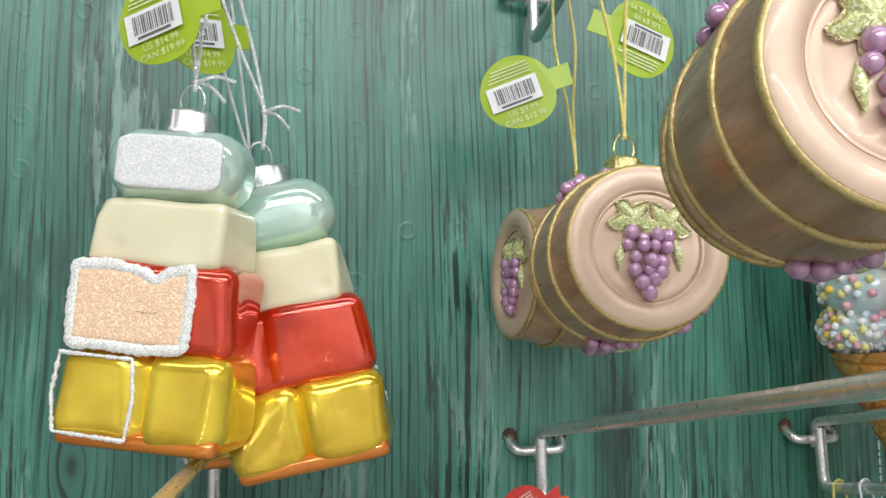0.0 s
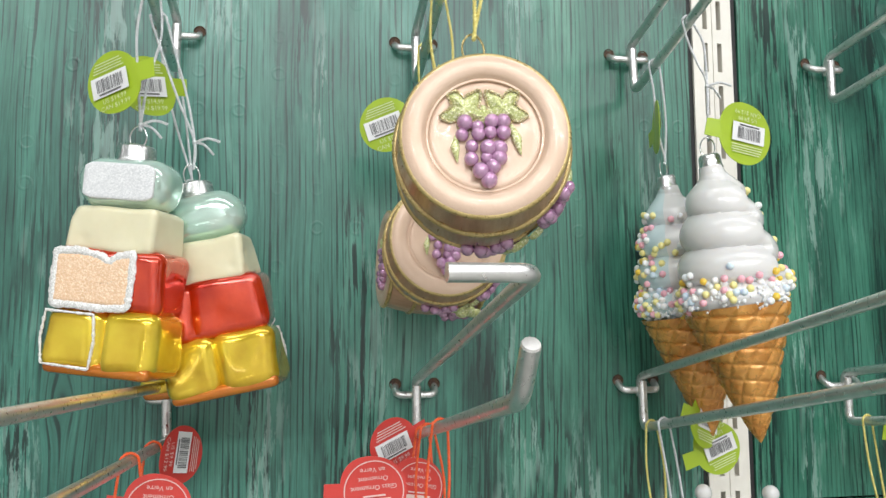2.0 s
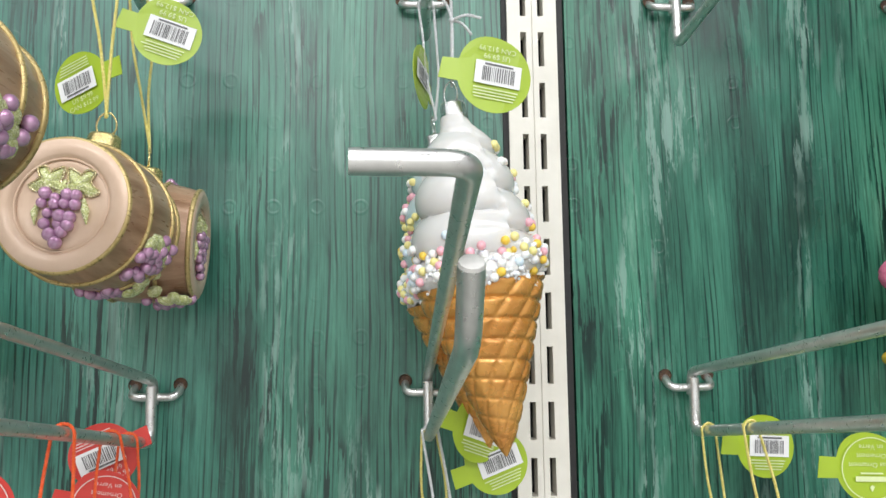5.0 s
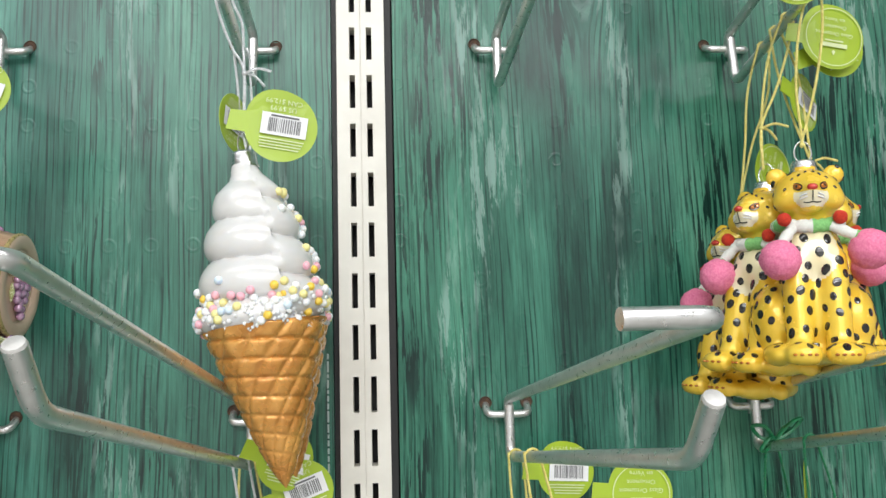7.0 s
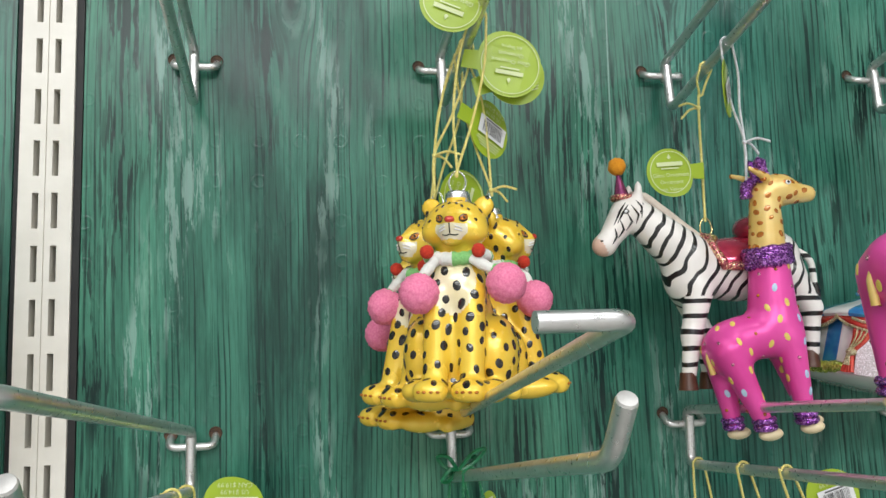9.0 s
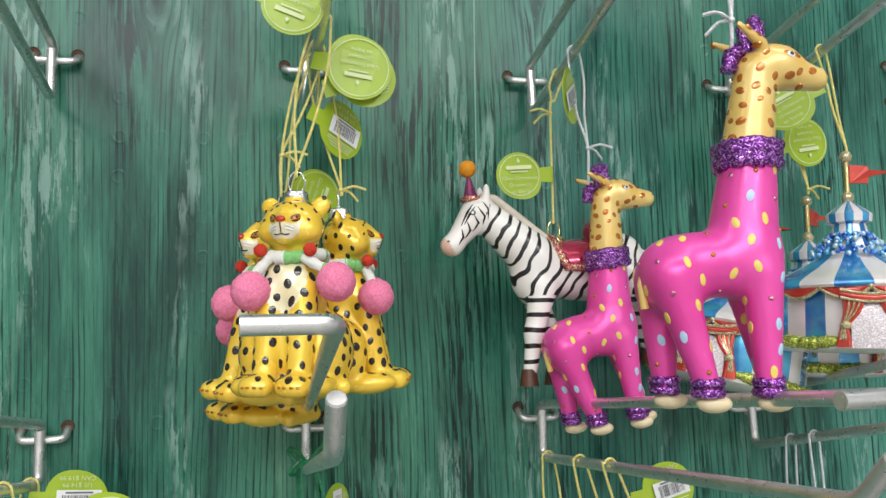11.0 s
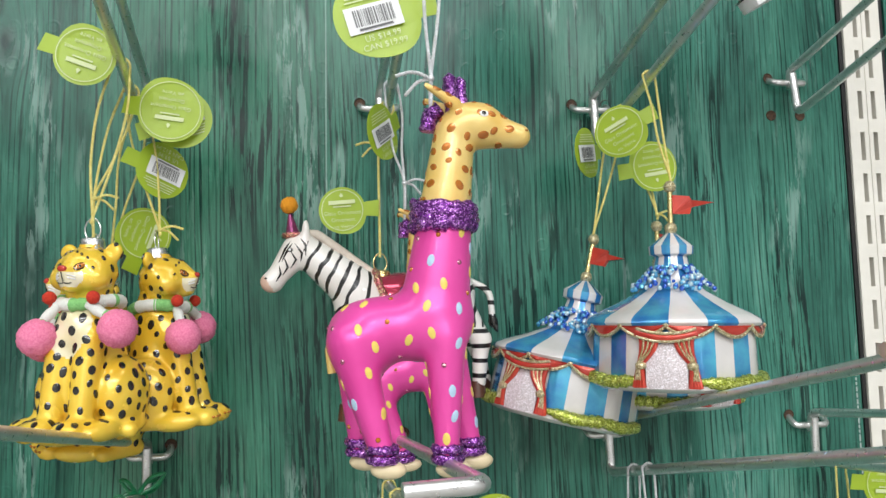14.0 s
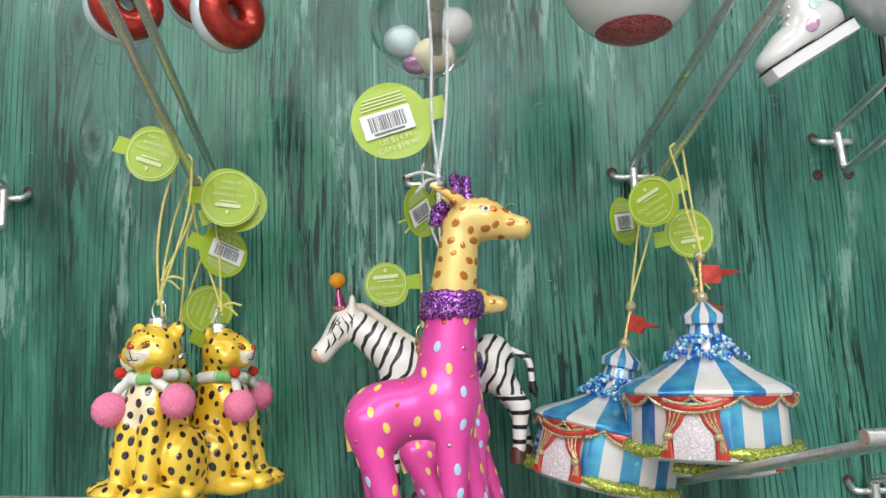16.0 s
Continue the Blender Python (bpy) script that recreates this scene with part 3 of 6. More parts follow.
def skin(prims, step=0.0012, k=0.004):
    """Vertices and faces of the blended body (surface nets)."""
    lo, hi = np.full(3, 9.0), np.full(3, -9.0)
    for kind, a, b2, r in prims:
        pad = max(r)
        for q in (a, b2 or a):
            lo, hi = np.minimum(lo, np.array(q) - pad), np.maximum(hi, np.array(q) + pad)
    lo, hi = lo - 3 * step, hi + 3 * step
    n = np.ceil((hi - lo) / step).astype(int)
    ax = [lo[i] + np.arange(n[i]) * step for i in range(3)]
    grid = np.stack(np.meshgrid(*ax, indexing="ij"), -1)
    d = field(prims, grid, k)
    c = [d[i:n[0] - 1 + i, j:n[1] - 1 + j, l:n[2] - 1 + l] for i in (0, 1) for j in (0, 1) for l in (0, 1)]
    offs = np.array([(i, j, l) for i in (0, 1) for j in (0, 1) for l in (0, 1)], float)
    total, count = np.zeros((*c[0].shape, 3)), np.zeros(c[0].shape)
    for a in range(8):
        for b2 in range(a + 1, 8):
            if np.abs(offs[a] - offs[b2]).sum() != 1:
                continue
            cross = (c[a] < 0) != (c[b2] < 0)
            t = np.where(cross, c[a] / np.where(cross, c[a] - c[b2], 1), 0)
            total += np.where(cross[..., None], offs[a] + t[..., None] * (offs[b2] - offs[a]), 0)
            count += cross
    live = count > 0
    index = np.full(live.shape, -1)
    index[live] = np.arange(live.sum())
    cells = np.argwhere(live)
    verts = lo + (cells + total[live] / count[live][:, None]) * step
    faces = []
    for axis in range(3):
        u, w = (axis + 1) % 3, (axis + 2) % 3
        sl0, sl1 = [slice(None)] * 3, [slice(None)] * 3
        sl0[axis], sl1[axis] = slice(0, -1), slice(1, None)
        inside = d < 0
        change = np.argwhere(inside[tuple(sl0)] != inside[tuple(sl1)])
        for e in change:
            if e[u] == 0 or e[w] == 0 or e[u] >= live.shape[u] or e[w] >= live.shape[w]:
                continue
            e1, e2, e3 = e.copy(), e.copy(), e.copy()
            e1[u] -= 1
            e2[u] -= 1
            e2[w] -= 1
            e3[w] -= 1
            q = (index[tuple(e)], index[tuple(e1)], index[tuple(e2)], index[tuple(e3)])
            faces.append(q if inside[tuple(e)] else q[::-1])
    return verts, faces


def normal_at(prims, p, k=0.004, e=0.0004):
    p = np.asarray(p, float)
    g = np.array([field(prims, p + np.eye(3)[i] * e, k) - field(prims, p - np.eye(3)[i] * e, k) for i in range(3)])
    return g / (np.linalg.norm(g) + 1e-12)


def onto(prims, p, k=0.004):
    """The point of the skin nearest to p, and its normal."""
    p = np.asarray(p, float)
    for _ in range(4):
        nrm = normal_at(prims, p, k)
        p = p - nrm * field(prims, p, k) * 0.9
    return p, normal_at(prims, p, k)


def dot(geo, p, nrm, r1, r2, slot, rise=0.0005, turn=0.0, n=10):
    """A small raised enamel dot lying on a surface."""
    nv = Vector(nrm)
    m = Matrix.Translation(p) @ nv.to_track_quat("Z", "Y").to_matrix().to_4x4() @ Matrix.Rotation(turn, 4, "Z")
    v, f = [(0, 0, rise)], []
    for rr, zz in ((0.6, rise * 0.85), (0.92, rise * 0.3), (1.0, -0.0009)):
        v += [(r1 * rr * math.cos(2 * math.pi * j / n), r2 * rr * math.sin(2 * math.pi * j / n), zz) for j in range(n)]
    f = [(0, 1 + j, 1 + (j + 1) % n) for j in range(n)]
    for i in range(2):
        f += [(1 + i * n + j, 1 + (i + 1) * n + j, 1 + (i + 1) * n + (j + 1) % n, 1 + i * n + (j + 1) % n) for j in range(n)]
    geo.add(v, f, slot, m)


def scatter(verts, prims, gap, count, keep, rnd):
    """Points of the skin at least gap apart, where keep() allows."""
    out = []
    order = list(range(len(verts)))
    rnd.shuffle(order)
    for i in order:
        p = verts[i]
        if keep(p) and all(np.linalg.norm(p - q) > gap for q in out):
            out.append(p)
            if len(out) >= count:
                break
    return [(p, normal_at(prims, p)) for p in out]


def fuzzy(geo, c, r, slot, rnd, n=26, m=18):
    """A felt pompom: a ball with an uneven woolly outline."""
    v, f = ball((0, 0, 0), 1.0, n, m)
    v = np.array(v)
    v = v * (r * np.array([1 + 0.05 * rnd.uniform(-1, 1) for _ in v]))[:, None] + np.array(c)
    geo.add(v, f, slot)


def add_cap(geo, at, slot, m=None, r=0.0072, h=0.0085):
    """A crimped metal cap with a wire loop, its top at the given place."""
    prof = [(r * 1.06, -h), (r * 1.10, -h + 0.0008), (r, -h + 0.0022), (r, -0.0016), (r * 0.86, -0.0004), (r * 0.3, 0.0), (0.0, 0.0)]
    v, f = lathe(prof, 32)
    v = np.array(v)
    a = np.arctan2(v[:, 1], v[:, 0])
    edge = (v[:, 2] < -h + 0.003)
    v[:, :2] *= np.where(edge, 1 + 0.05 * np.cos(10 * a), 1)[:, None]
    v = v + np.array(at)
    geo.add(v, f, slot, m)
    loop = [(at[0] + 0.0042 * math.sin(t) * (1 + 0.12 * math.cos(t)), at[1] + 0.0008 * math.sin(t), at[2] + 0.0046 - 0.0056 * math.cos(t)) for t in np.linspace(0, 2 * math.pi, 25)[:-1]]
    geo.add(*tube(loop, 0.00042, 6, closed=True), slot, m)


def hang(thing, x, y, z, yaw=0, lean=0, nod=0):
    """Hang a thing by its cap's top at a place, leaning sideways, nodding and turned."""
    thing.matrix_basis = pose(x, y, z) @ Matrix.Rotation(radians(lean), 4, "Y") @ Matrix.Rotation(radians(nod), 4, "X") @ Matrix.Rotation(radians(yaw), 4, "Z")
    return thing


def curve3(points, n=14):
    """A smooth path through the points."""
    p = [Vector(q) for q in points]
    p = [p[0] * 2 - p[1]] + p + [p[-1] * 2 - p[-2]]
    out = []
    for a, b2, c, d in zip(p, p[1:], p[2:], p[3:]):
        for i in range(n):
            t = i / n
            out.append(0.5 * (2 * b2 + (c - a) * t + (2 * a - 5 * b2 + 4 * c - d) * t * t + (3 * b2 - a - 3 * c + d) * t ** 3))
    return [tuple(q) for q in out + [p[-2]]]


# ---- wine barrel ornaments ----
def leaf_shape(geo, c, size, turn, slot, m):
    """A lobed vine leaf, domed and veined."""
    n = 40
    v = [(0, 0.0022, 0)]
    for ring in (0.5, 1.0):
        for j in range(n):
            a = 2 * math.pi * j / n
            rr = size * ring * (0.78 + 0.22 * math.cos(5 * a) + 0.05 * math.cos(13 * a))
            v.append((rr * math.cos(a + turn), 0.0020 if ring < 1 else -0.0006, rr * math.sin(a + turn)))
    v = [(x + c[0], c[1] - y - 0.0004 * math.cos(8 * math.atan2(z, x)) * (y > 0), z + c[2]) for x, y, z in v]
    f = [(0, 1 + j, 1 + (j + 1) % n) for j in range(n)] + [(1 + j, 1 + n + j, 1 + n + (j + 1) % n, 1 + (j + 1) % n) for j in range(n)]
    geo.add(v, f, slot, m)


def barrel():
    thing = tagged(new("barrel_ornament"), "glass wine barrel ornament with purple grapes, tan ends and gold hoops", "ornament", "barrel ornaments")
    rnd = random.Random(4)
    axis = pose(0, 0, -0.0390, 90)
    L, R0, R1 = 0.0285, 0.0275, 0.0315
    rad = lambda y: R1 - (R1 - R0) * (y / L) ** 2
    ys = np.linspace(-L, L, 25)
    n = 72
    v = []
    for y in ys:
        for j in range(n):
            a = 2 * math.pi * j / n
            groove = 0.00035 * max(0, math.cos(18 * a)) ** 6 if abs(y) < L else 0
            rr = rad(y) - groove + 0.00012 * math.sin(31 * a + 40 * y)
            v.append((rr * math.cos(a), rr * math.sin(a), y))
    grape = Geo().add(*ball((0, 0, 0), 0.0027, 14, 9)).mesh("grape", [GRAPE])
    part("stave_shell", Geo().add(v, grid_faces(25, n), 0, axis), WOODB, thing, "brown streaked wooden staves")
    for s in (-1, 1):
        prof = [(R0 + 0.0003, s * (L - 0.001)), (R0 + 0.0003, s * (L + 0.0008)), (R0 - 0.0009, s * (L + 0.0014)), (R0 - 0.0058, s * (L + 0.0016)), (R0 - 0.0068, s * (L + 0.0008)),
                (R0 - 0.0085, s * (L - 0.0010)), (R0 - 0.0100, s * (L - 0.0004)), (R0 - 0.0115, s * (L - 0.0010)), (0.010, s * (L - 0.0006)), (0.0, s * (L - 0.0004))]
        v, f = lathe(prof, 72)
        face = part("barrel_end", Geo().add(v, f if s > 0 else [q[::-1] for q in f], 0, axis), TANFACE, thing, "pale tan recessed end")
        rim = [((R0 - 0.0080) * math.cos(t), (R0 - 0.0080) * math.sin(t), s * (L - 0.0003)) for t in np.linspace(0, 2 * math.pi, 65)[:-1]]
        part("inner_rim", Geo().add(*tube(rim, 0.0006, 6, closed=True), 0, axis), TANFACE, face)
        # grapes and leaves on the end
        turn = Matrix.Rotation(math.pi if s < 0 else 0, 4, "Z")
        m = pose(0, 0, -0.0390) @ turn
        y0 = -(L - 0.0002)
        rows = [(4, 0.0035), (4, -0.0005), (3, -0.0045), (3, -0.0085), (2, -0.0122), (1, -0.0155)]
        for count, z in rows:
            for i in range(count):
                x = (i - (count - 1) / 2) * 0.0046 + rnd.uniform(-0.0009, 0.0009)
                ob = new("grape", grape)
                ob.parent, ob.location = face, m @ Vector((x, y0 - 0.0010 + rnd.uniform(-0.0008, 0.0003), z + rnd.uniform(-0.0010, 0.0010)))
                ob.scale = (rnd.uniform(0.82, 1.08),) * 3
        g = Geo()
        leaf_shape(g, (-0.0062, y0, 0.0088), 0.0084, 0.9, 0, m)
        leaf_shape(g, (0.0064, y0, 0.0082), 0.0086, 2.2, 0, m)
        leaf_shape(g, (0.0, y0 + 0.0004, 0.0060), 0.0055, 0.3, 0, m)
        g.add(*tube([(0.0090, y0, 0.003), (0.0105, y0 - 0.0006, -0.002), (0.0115, y0 - 0.0002, -0.0075)], (0.0006, 0.0018, 0.0003), 8), 0, m)
        g.add(*tube([(-0.0095, y0, 0.001), (-0.0103, y0 - 0.0006, -0.004), (-0.0098, y0 - 0.0002, -0.0090)], (0.0005, 0.0016, 0.0003), 8), 0, m)
        leaves = part("vine_leaves", g, LEAFG, face, "glittery lime vine leaves")
        edge = Geo()
        for cx, cz, size, turn2 in ((-0.0062, 0.0088, 0.0084, 0.9), (0.0064, 0.0082, 0.0086, 2.2)):
            rim2 = []
            for j in range(60):
                a = 2 * math.pi * j / 60
                rr = size * (0.78 + 0.22 * math.cos(5 * a) + 0.05 * math.cos(13 * a))
                rim2.append((cx + rr * math.cos(a + turn2), y0 - 0.0002, cz + rr * math.sin(a + turn2)))
            edge.add(*tube(rim2, [0.0005 * rnd.uniform(0.7, 1.3) for _ in rim2], 6, closed=True), 0, m)
        part("glitter_edge", edge, GOLDGLIT, leaves, "gold glitter outline")
    for y, r in ((-L + 0.0006, 0.0013), (-0.0125, 0.0011), (0.0125, 0.0011), (L - 0.0006, 0.0013)):
        ring = [((rad(y) + 0.0002) * math.cos(t), (rad(y) + 0.0002) * math.sin(t), y) for t in np.linspace(0, 2 * math.pi, 81)[:-1]]
        part("hoop", Geo().add(*tube(ring, r, 8, closed=True), 0, axis), HOOPGOLD, thing, "narrow gold hoop")
    # clusters on the flank and the shoulder
    for a0, y0, count in ((-0.62, 0.004, 26), (2.05, 0.006, 16), (-1.45, 0.016, 20)):
        g, h = Geo(), Geo()
        for i in range(count):
            a, y = a0 + rnd.gauss(0, 0.16), y0 + rnd.gauss(0, 0.0068)
            rr = rad(min(abs(y), L)) + rnd.uniform(0.0002, 0.0022)
            ob = new("grape", grape)
            ob.parent, ob.location = thing, (rr * math.cos(a), y, rr * math.sin(a) - 0.0390)
        for i in range(7):
            a, y = a0 + 0.38 + rnd.gauss(0, 0.10), y0 + rnd.gauss(0, 0.006)
            rr = rad(min(abs(y), L))
            dot(h, (rr * math.cos(a), y, rr * math.sin(a) - 0.0425), (math.cos(a), 0, math.sin(a)), 0.0044, 0.0032, 0, 0.0016, rnd.uniform(0, 3))
        part("side_leaves", h, LEAFG if a0 < 0 else LEAFD, thing, "green vine leaves")
    g = Geo()
    add_cap(g, (0, 0, 0), 0)
    part("cap", g, GOLDCAP, thing, "pale gold crimped cap with loop")
    return thing


b1 = barrel()
copies = [(0.2960, -0.2330, 1.4440, -9, -2, -5), (0.3090, -0.1050, 1.4240, -5, 5, -3), (0.3110, -0.0480, 1.4210, -86, 3, 0)]
hang(b1, *copies[0])
for row in copies[1:]:
    hang(copy_thing(b1, Matrix()), *row)


# ---- stacked block ornaments ----
def stack():
    thing = tagged(new("stacked_block_ornament"), "stack of mint, cream, red and gold glass blocks, frosted panels", "ornament", "stacked block ornaments")
    tiers = [("mint_block", -0.0212, (0.0245, 0.0160, 0.0135), 0.0124, MINT, 2), ("cream_block", -0.0455, (0.0240, 0.0155, 0.0118), 0.0034, CREAM, -3),
             ("red_block", -0.0705, (0.0288, 0.0175, 0.0160), 0.0062, REDGLASS, 3), ("gold_block", -0.1005, (0.0302, 0.0180, 0.0165), 0.0078, AMBER, 0)]
    rnd = random.Random(8)
    for name, z, h, r, mt, turn in tiers:
        v, f = rounded_box(*h, r, 30)
        v = np.array(v)
        wob = 0.0006 * np.sin(v[:, 0] * 170 + z * 900) * np.cos(v[:, 2] * 140 + v[:, 1] * 90)
        v = v * (1 + wob[:, None] / 0.02)
        if name == "cream_block":
            for _ in range(16):
                p = v[rnd.randrange(len(v))]
                d = np.linalg.norm(v - p, axis=1)
                v = v * (1 - 0.035 * np.exp(-(d / 0.0028) ** 2))[:, None]
        if name == "red_block":
            v[:, 1] *= 1 - 0.10 * np.exp(-((v[:, 0] - 0.010) / 0.002) ** 2)
        if name == "gold_block":
            v[:, 1] *= 1 - 0.24 * np.exp(-((v[:, 0] - 0.001) / 0.0022) ** 2)
            v[:, 2] *= 1 - 0.10 * np.exp(-((v[:, 0] - 0.001) / 0.0018) ** 2)
        m = pose(0, 0, z, 0, 0, turn)
        block = part(name, Geo().add(v, f, 0, m), mt, thing)
        front = -h[1]
        if name == "mint_block":
            v, f = rounded_box(0.0185, 0.0012, 0.0092, 0.0011, 12)
            v = np.array(v)
            v[:, 2] *= 1 - 0.35 * np.clip((np.abs(v[:, 0]) - 0.013) / 0.0065, 0, 1) ** 2
            part("frosted_panel", Geo().add(v + np.array((0.001, front + 0.0004, 0)), f, 0, m), FROST, block, "white sugar-frosted panel")
        if name == "red_block":
            v, f = rounded_box(0.0190, 0.0012, 0.0118, 0.001, 16)
            v = np.array(v)
            v[:, 2] -= np.where(v[:, 2] > 0, 0.0035 * np.exp(-((v[:, 0] - 0.007) / 0.004) ** 2), 0)
            part("peach_panel", Geo().add(v + np.array((-0.006, front + 0.0001, 0)), f, 0, m), PEACH, block, "peach frosted panel")
            out = [(-0.0255, 0.0128), (-0.014, 0.0138), (-0.002, 0.0115), (0.002, 0.0088), (0.006, 0.0120), (0.0135, 0.0140), (0.0138, 0.0), (0.0130, -0.0125), (0.0, -0.0138), (-0.014, -0.0128), (-0.0252, -0.0130), (-0.0258, 0.0)]
            path = spread([(x, front - 0.0003, z2) for x, z2 in out + out[:1]], 0.0010)[:-1]
            bv, bf = tube(path, [0.0021 * rnd.uniform(0.8, 1.2) for _ in path], 7, closed=True)
            bv[:, 1] = front - 0.0004 + (bv[:, 1] - front) * 0.35
            part("glitter_border", Geo().add(bv, bf, 0, m), SNOWGLIT, block, "white glitter border")
        if name == "gold_block":
            out = [(-0.0275, 0.0135), (-0.002, 0.0130), (-0.0005, 0.0), (-0.002, -0.0135), (-0.0272, -0.0125), (-0.0290, 0.0)]
            path = spread([(x, front - 0.0001, z2) for x, z2 in out + out[:1]], 0.0010)[:-1]
            part("glitter_border", Geo().add(*tube(path, [0.0007 * rnd.uniform(0.6, 1.4) for _ in path], 6, closed=True), 0, m), SNOWGLIT, block, "silver glitter outline")
            v, f = rounded_box(h[0] * 0.945, h[1] * 0.93, 0.0035, 0.0034, 14)
            part("amber_edge", Geo().add(np.array(v) + np.array((0, 0, -0.0140)), f, 0, m), ORANGEGLASS, block, "amber lower edge")
    g = Geo()
    add_cap(g, (0, 0, 0), 0, None, 0.0098, 0.0100)
    part("cap", g, SILVER, thing, "silver crimped cap with loop")
    return thing


s1 = stack()
hang(s1, 0.1480, -0.0950, 1.4375, -18, 5, 2)
hang(copy_thing(s1, Matrix()), 0.1725, -0.0690, 1.4235, 171, -11.5, 0)
hang(copy_thing(s1, Matrix()), 0.1660, -0.0300, 1.4220, 170, -4, 0)


# ---- ice cream cone ornaments ----
def ice_cream():
    thing = tagged(new("ice_cream_ornament"), "white swirl ice cream cone ornament with pastel sprinkles and waffle cone", "ornament", "ice cream ornaments")
    rnd = random.Random(11)
    n, rows = 72, 110
    z0, z1, pitch = -0.0075, -0.0945, 0.0200

    def radius(a, z):
        u = (z0 - z) / (z0 - z1)
        env = float(np.interp(u, (0, 0.06, 0.17, 0.385, 0.60, 0.80, 0.90, 1.0), (0.0066, 0.0082, 0.0160, 0.0226, 0.0268, 0.0306, 0.0304, 0.0265)))
        ph = ((z0 - z) / pitch - a / (2 * math.pi) * 0.55) % 1.0
        return env * (0.84 + 0.20 * math.sin(math.pi * ph) ** 0.6)

    v = []
    for i in range(rows):
        z = z0 + (z1 - z0) * i / (rows - 1)
        for j in range(n):
            a = 2 * math.pi * j / n
            r = radius(a, z)
            v.append((r * math.cos(a), r * math.sin(a), z))
    faces = grid_faces(rows, n)
    white, blue = Geo(), Geo()
    side = [q for q in faces if not (10 <= (q[0] % n) < 29)]
    part("swirl", white.add(v, side + [tuple((rows - 1) * n + j for j in range(n))[::-1]]), SOFTWHITE, thing, "glossy white swirl")
    part("blue_swirl", blue.add(v, [q for q in faces if 10 <= (q[0] % n) < 29]), PALEBLUE, thing, "pale blue pearl side")
    # waffle cone with raised squares
    rows2, n2 = 150, 150
    zc0, zc1 = -0.0895, -0.1680
    v = []
    for i in range(rows2):
        u = i / (rows2 - 1)
        z = zc0 + (zc1 - zc0) * u
        for j in range(n2):
            a = 2 * math.pi * j / n2
            r = 0.0268 * (1 - u) ** 0.93 + 0.0032 * (1 - u ** 8)
            p, q = (12 * j / n2 + 4.6 * u) % 1, (8.8 * u - 2.0 * j / n2) % 1
            edge = min(p, 1 - p, q, 1 - q)
            r *= 1 - 0.045 * math.exp(-(edge / 0.10) ** 2) + 0.02 * min(edge / 0.35, 1) + (0.05 * math.exp(-((j / n2 - 0.83) / 0.02) ** 2) * (1 - u))
            v.append((r * math.cos(a), r * math.sin(a), z))
    part("waffle_cone", Geo().add(v, grid_faces(rows2, n2) + [tuple((rows2 - 1) * n2 + j for j in range(n2))[::-1]]), WAFFLE, thing, "golden waffle cone")
    # sugar collar and sprinkles
    g = Geo()
    for i in range(420):
        a, z = rnd.uniform(0, 2 * math.pi), rnd.triangular(-0.099, -0.074, -0.092)
        r = radius(a, max(z, z1)) + (0.0004 if z > z1 else -0.0025 - 0.5 * (z1 - z))
        g.add(*ball((r * math.cos(a), r * math.sin(a), z), rnd.uniform(0.0007, 0.0013), 5, 4))
    tagged(part("sugar_coat", g, SPRINKLES[0], thing, "white sugar grains"), kind="stuff")
    seeds = []
    for mt in SPRINKLES:
        gg = Geo().add(*ball((0, 0, 0), 0.0021, 12, 8))
        seeds.append(gg.mesh("sprinkle", [mt]))
    tries = []
    while len(tries) < 190:
        if rnd.random() < 0.62:
            a, z = rnd.uniform(0, 2 * math.pi), rnd.gauss(-0.0800, 0.0042)
        else:
            a, z = rnd.gauss(1.62, 0.62), rnd.uniform(-0.086, -0.022)
        r = radius(a, max(z, z1)) + 0.0006
        p = Vector((r * math.cos(a), r * math.sin(a), z))
        if all((p - q).length > 0.0031 for q in tries):
            tries.append(p)
            ob = new("sprinkle", seeds[rnd.choice((0, 0, 0, 1, 1, 2, 2, 3, 4))])
            ob.parent, ob.location = thing, p
    g = Geo()
    add_cap(g, (0, 0, 0), 0, None, 0.0062, 0.0090)
    part("cap", g, SILVER, thing, "silver crimped cap with loop")
    return thing


i1 = ice_cream()
hang(i1, 0.4670, -0.0930, 1.4430, -58, -7.5, -2)
hang(copy_thing(i1, Matrix()), 0.4610, -0.0470, 1.4390, 82, -9, 0)


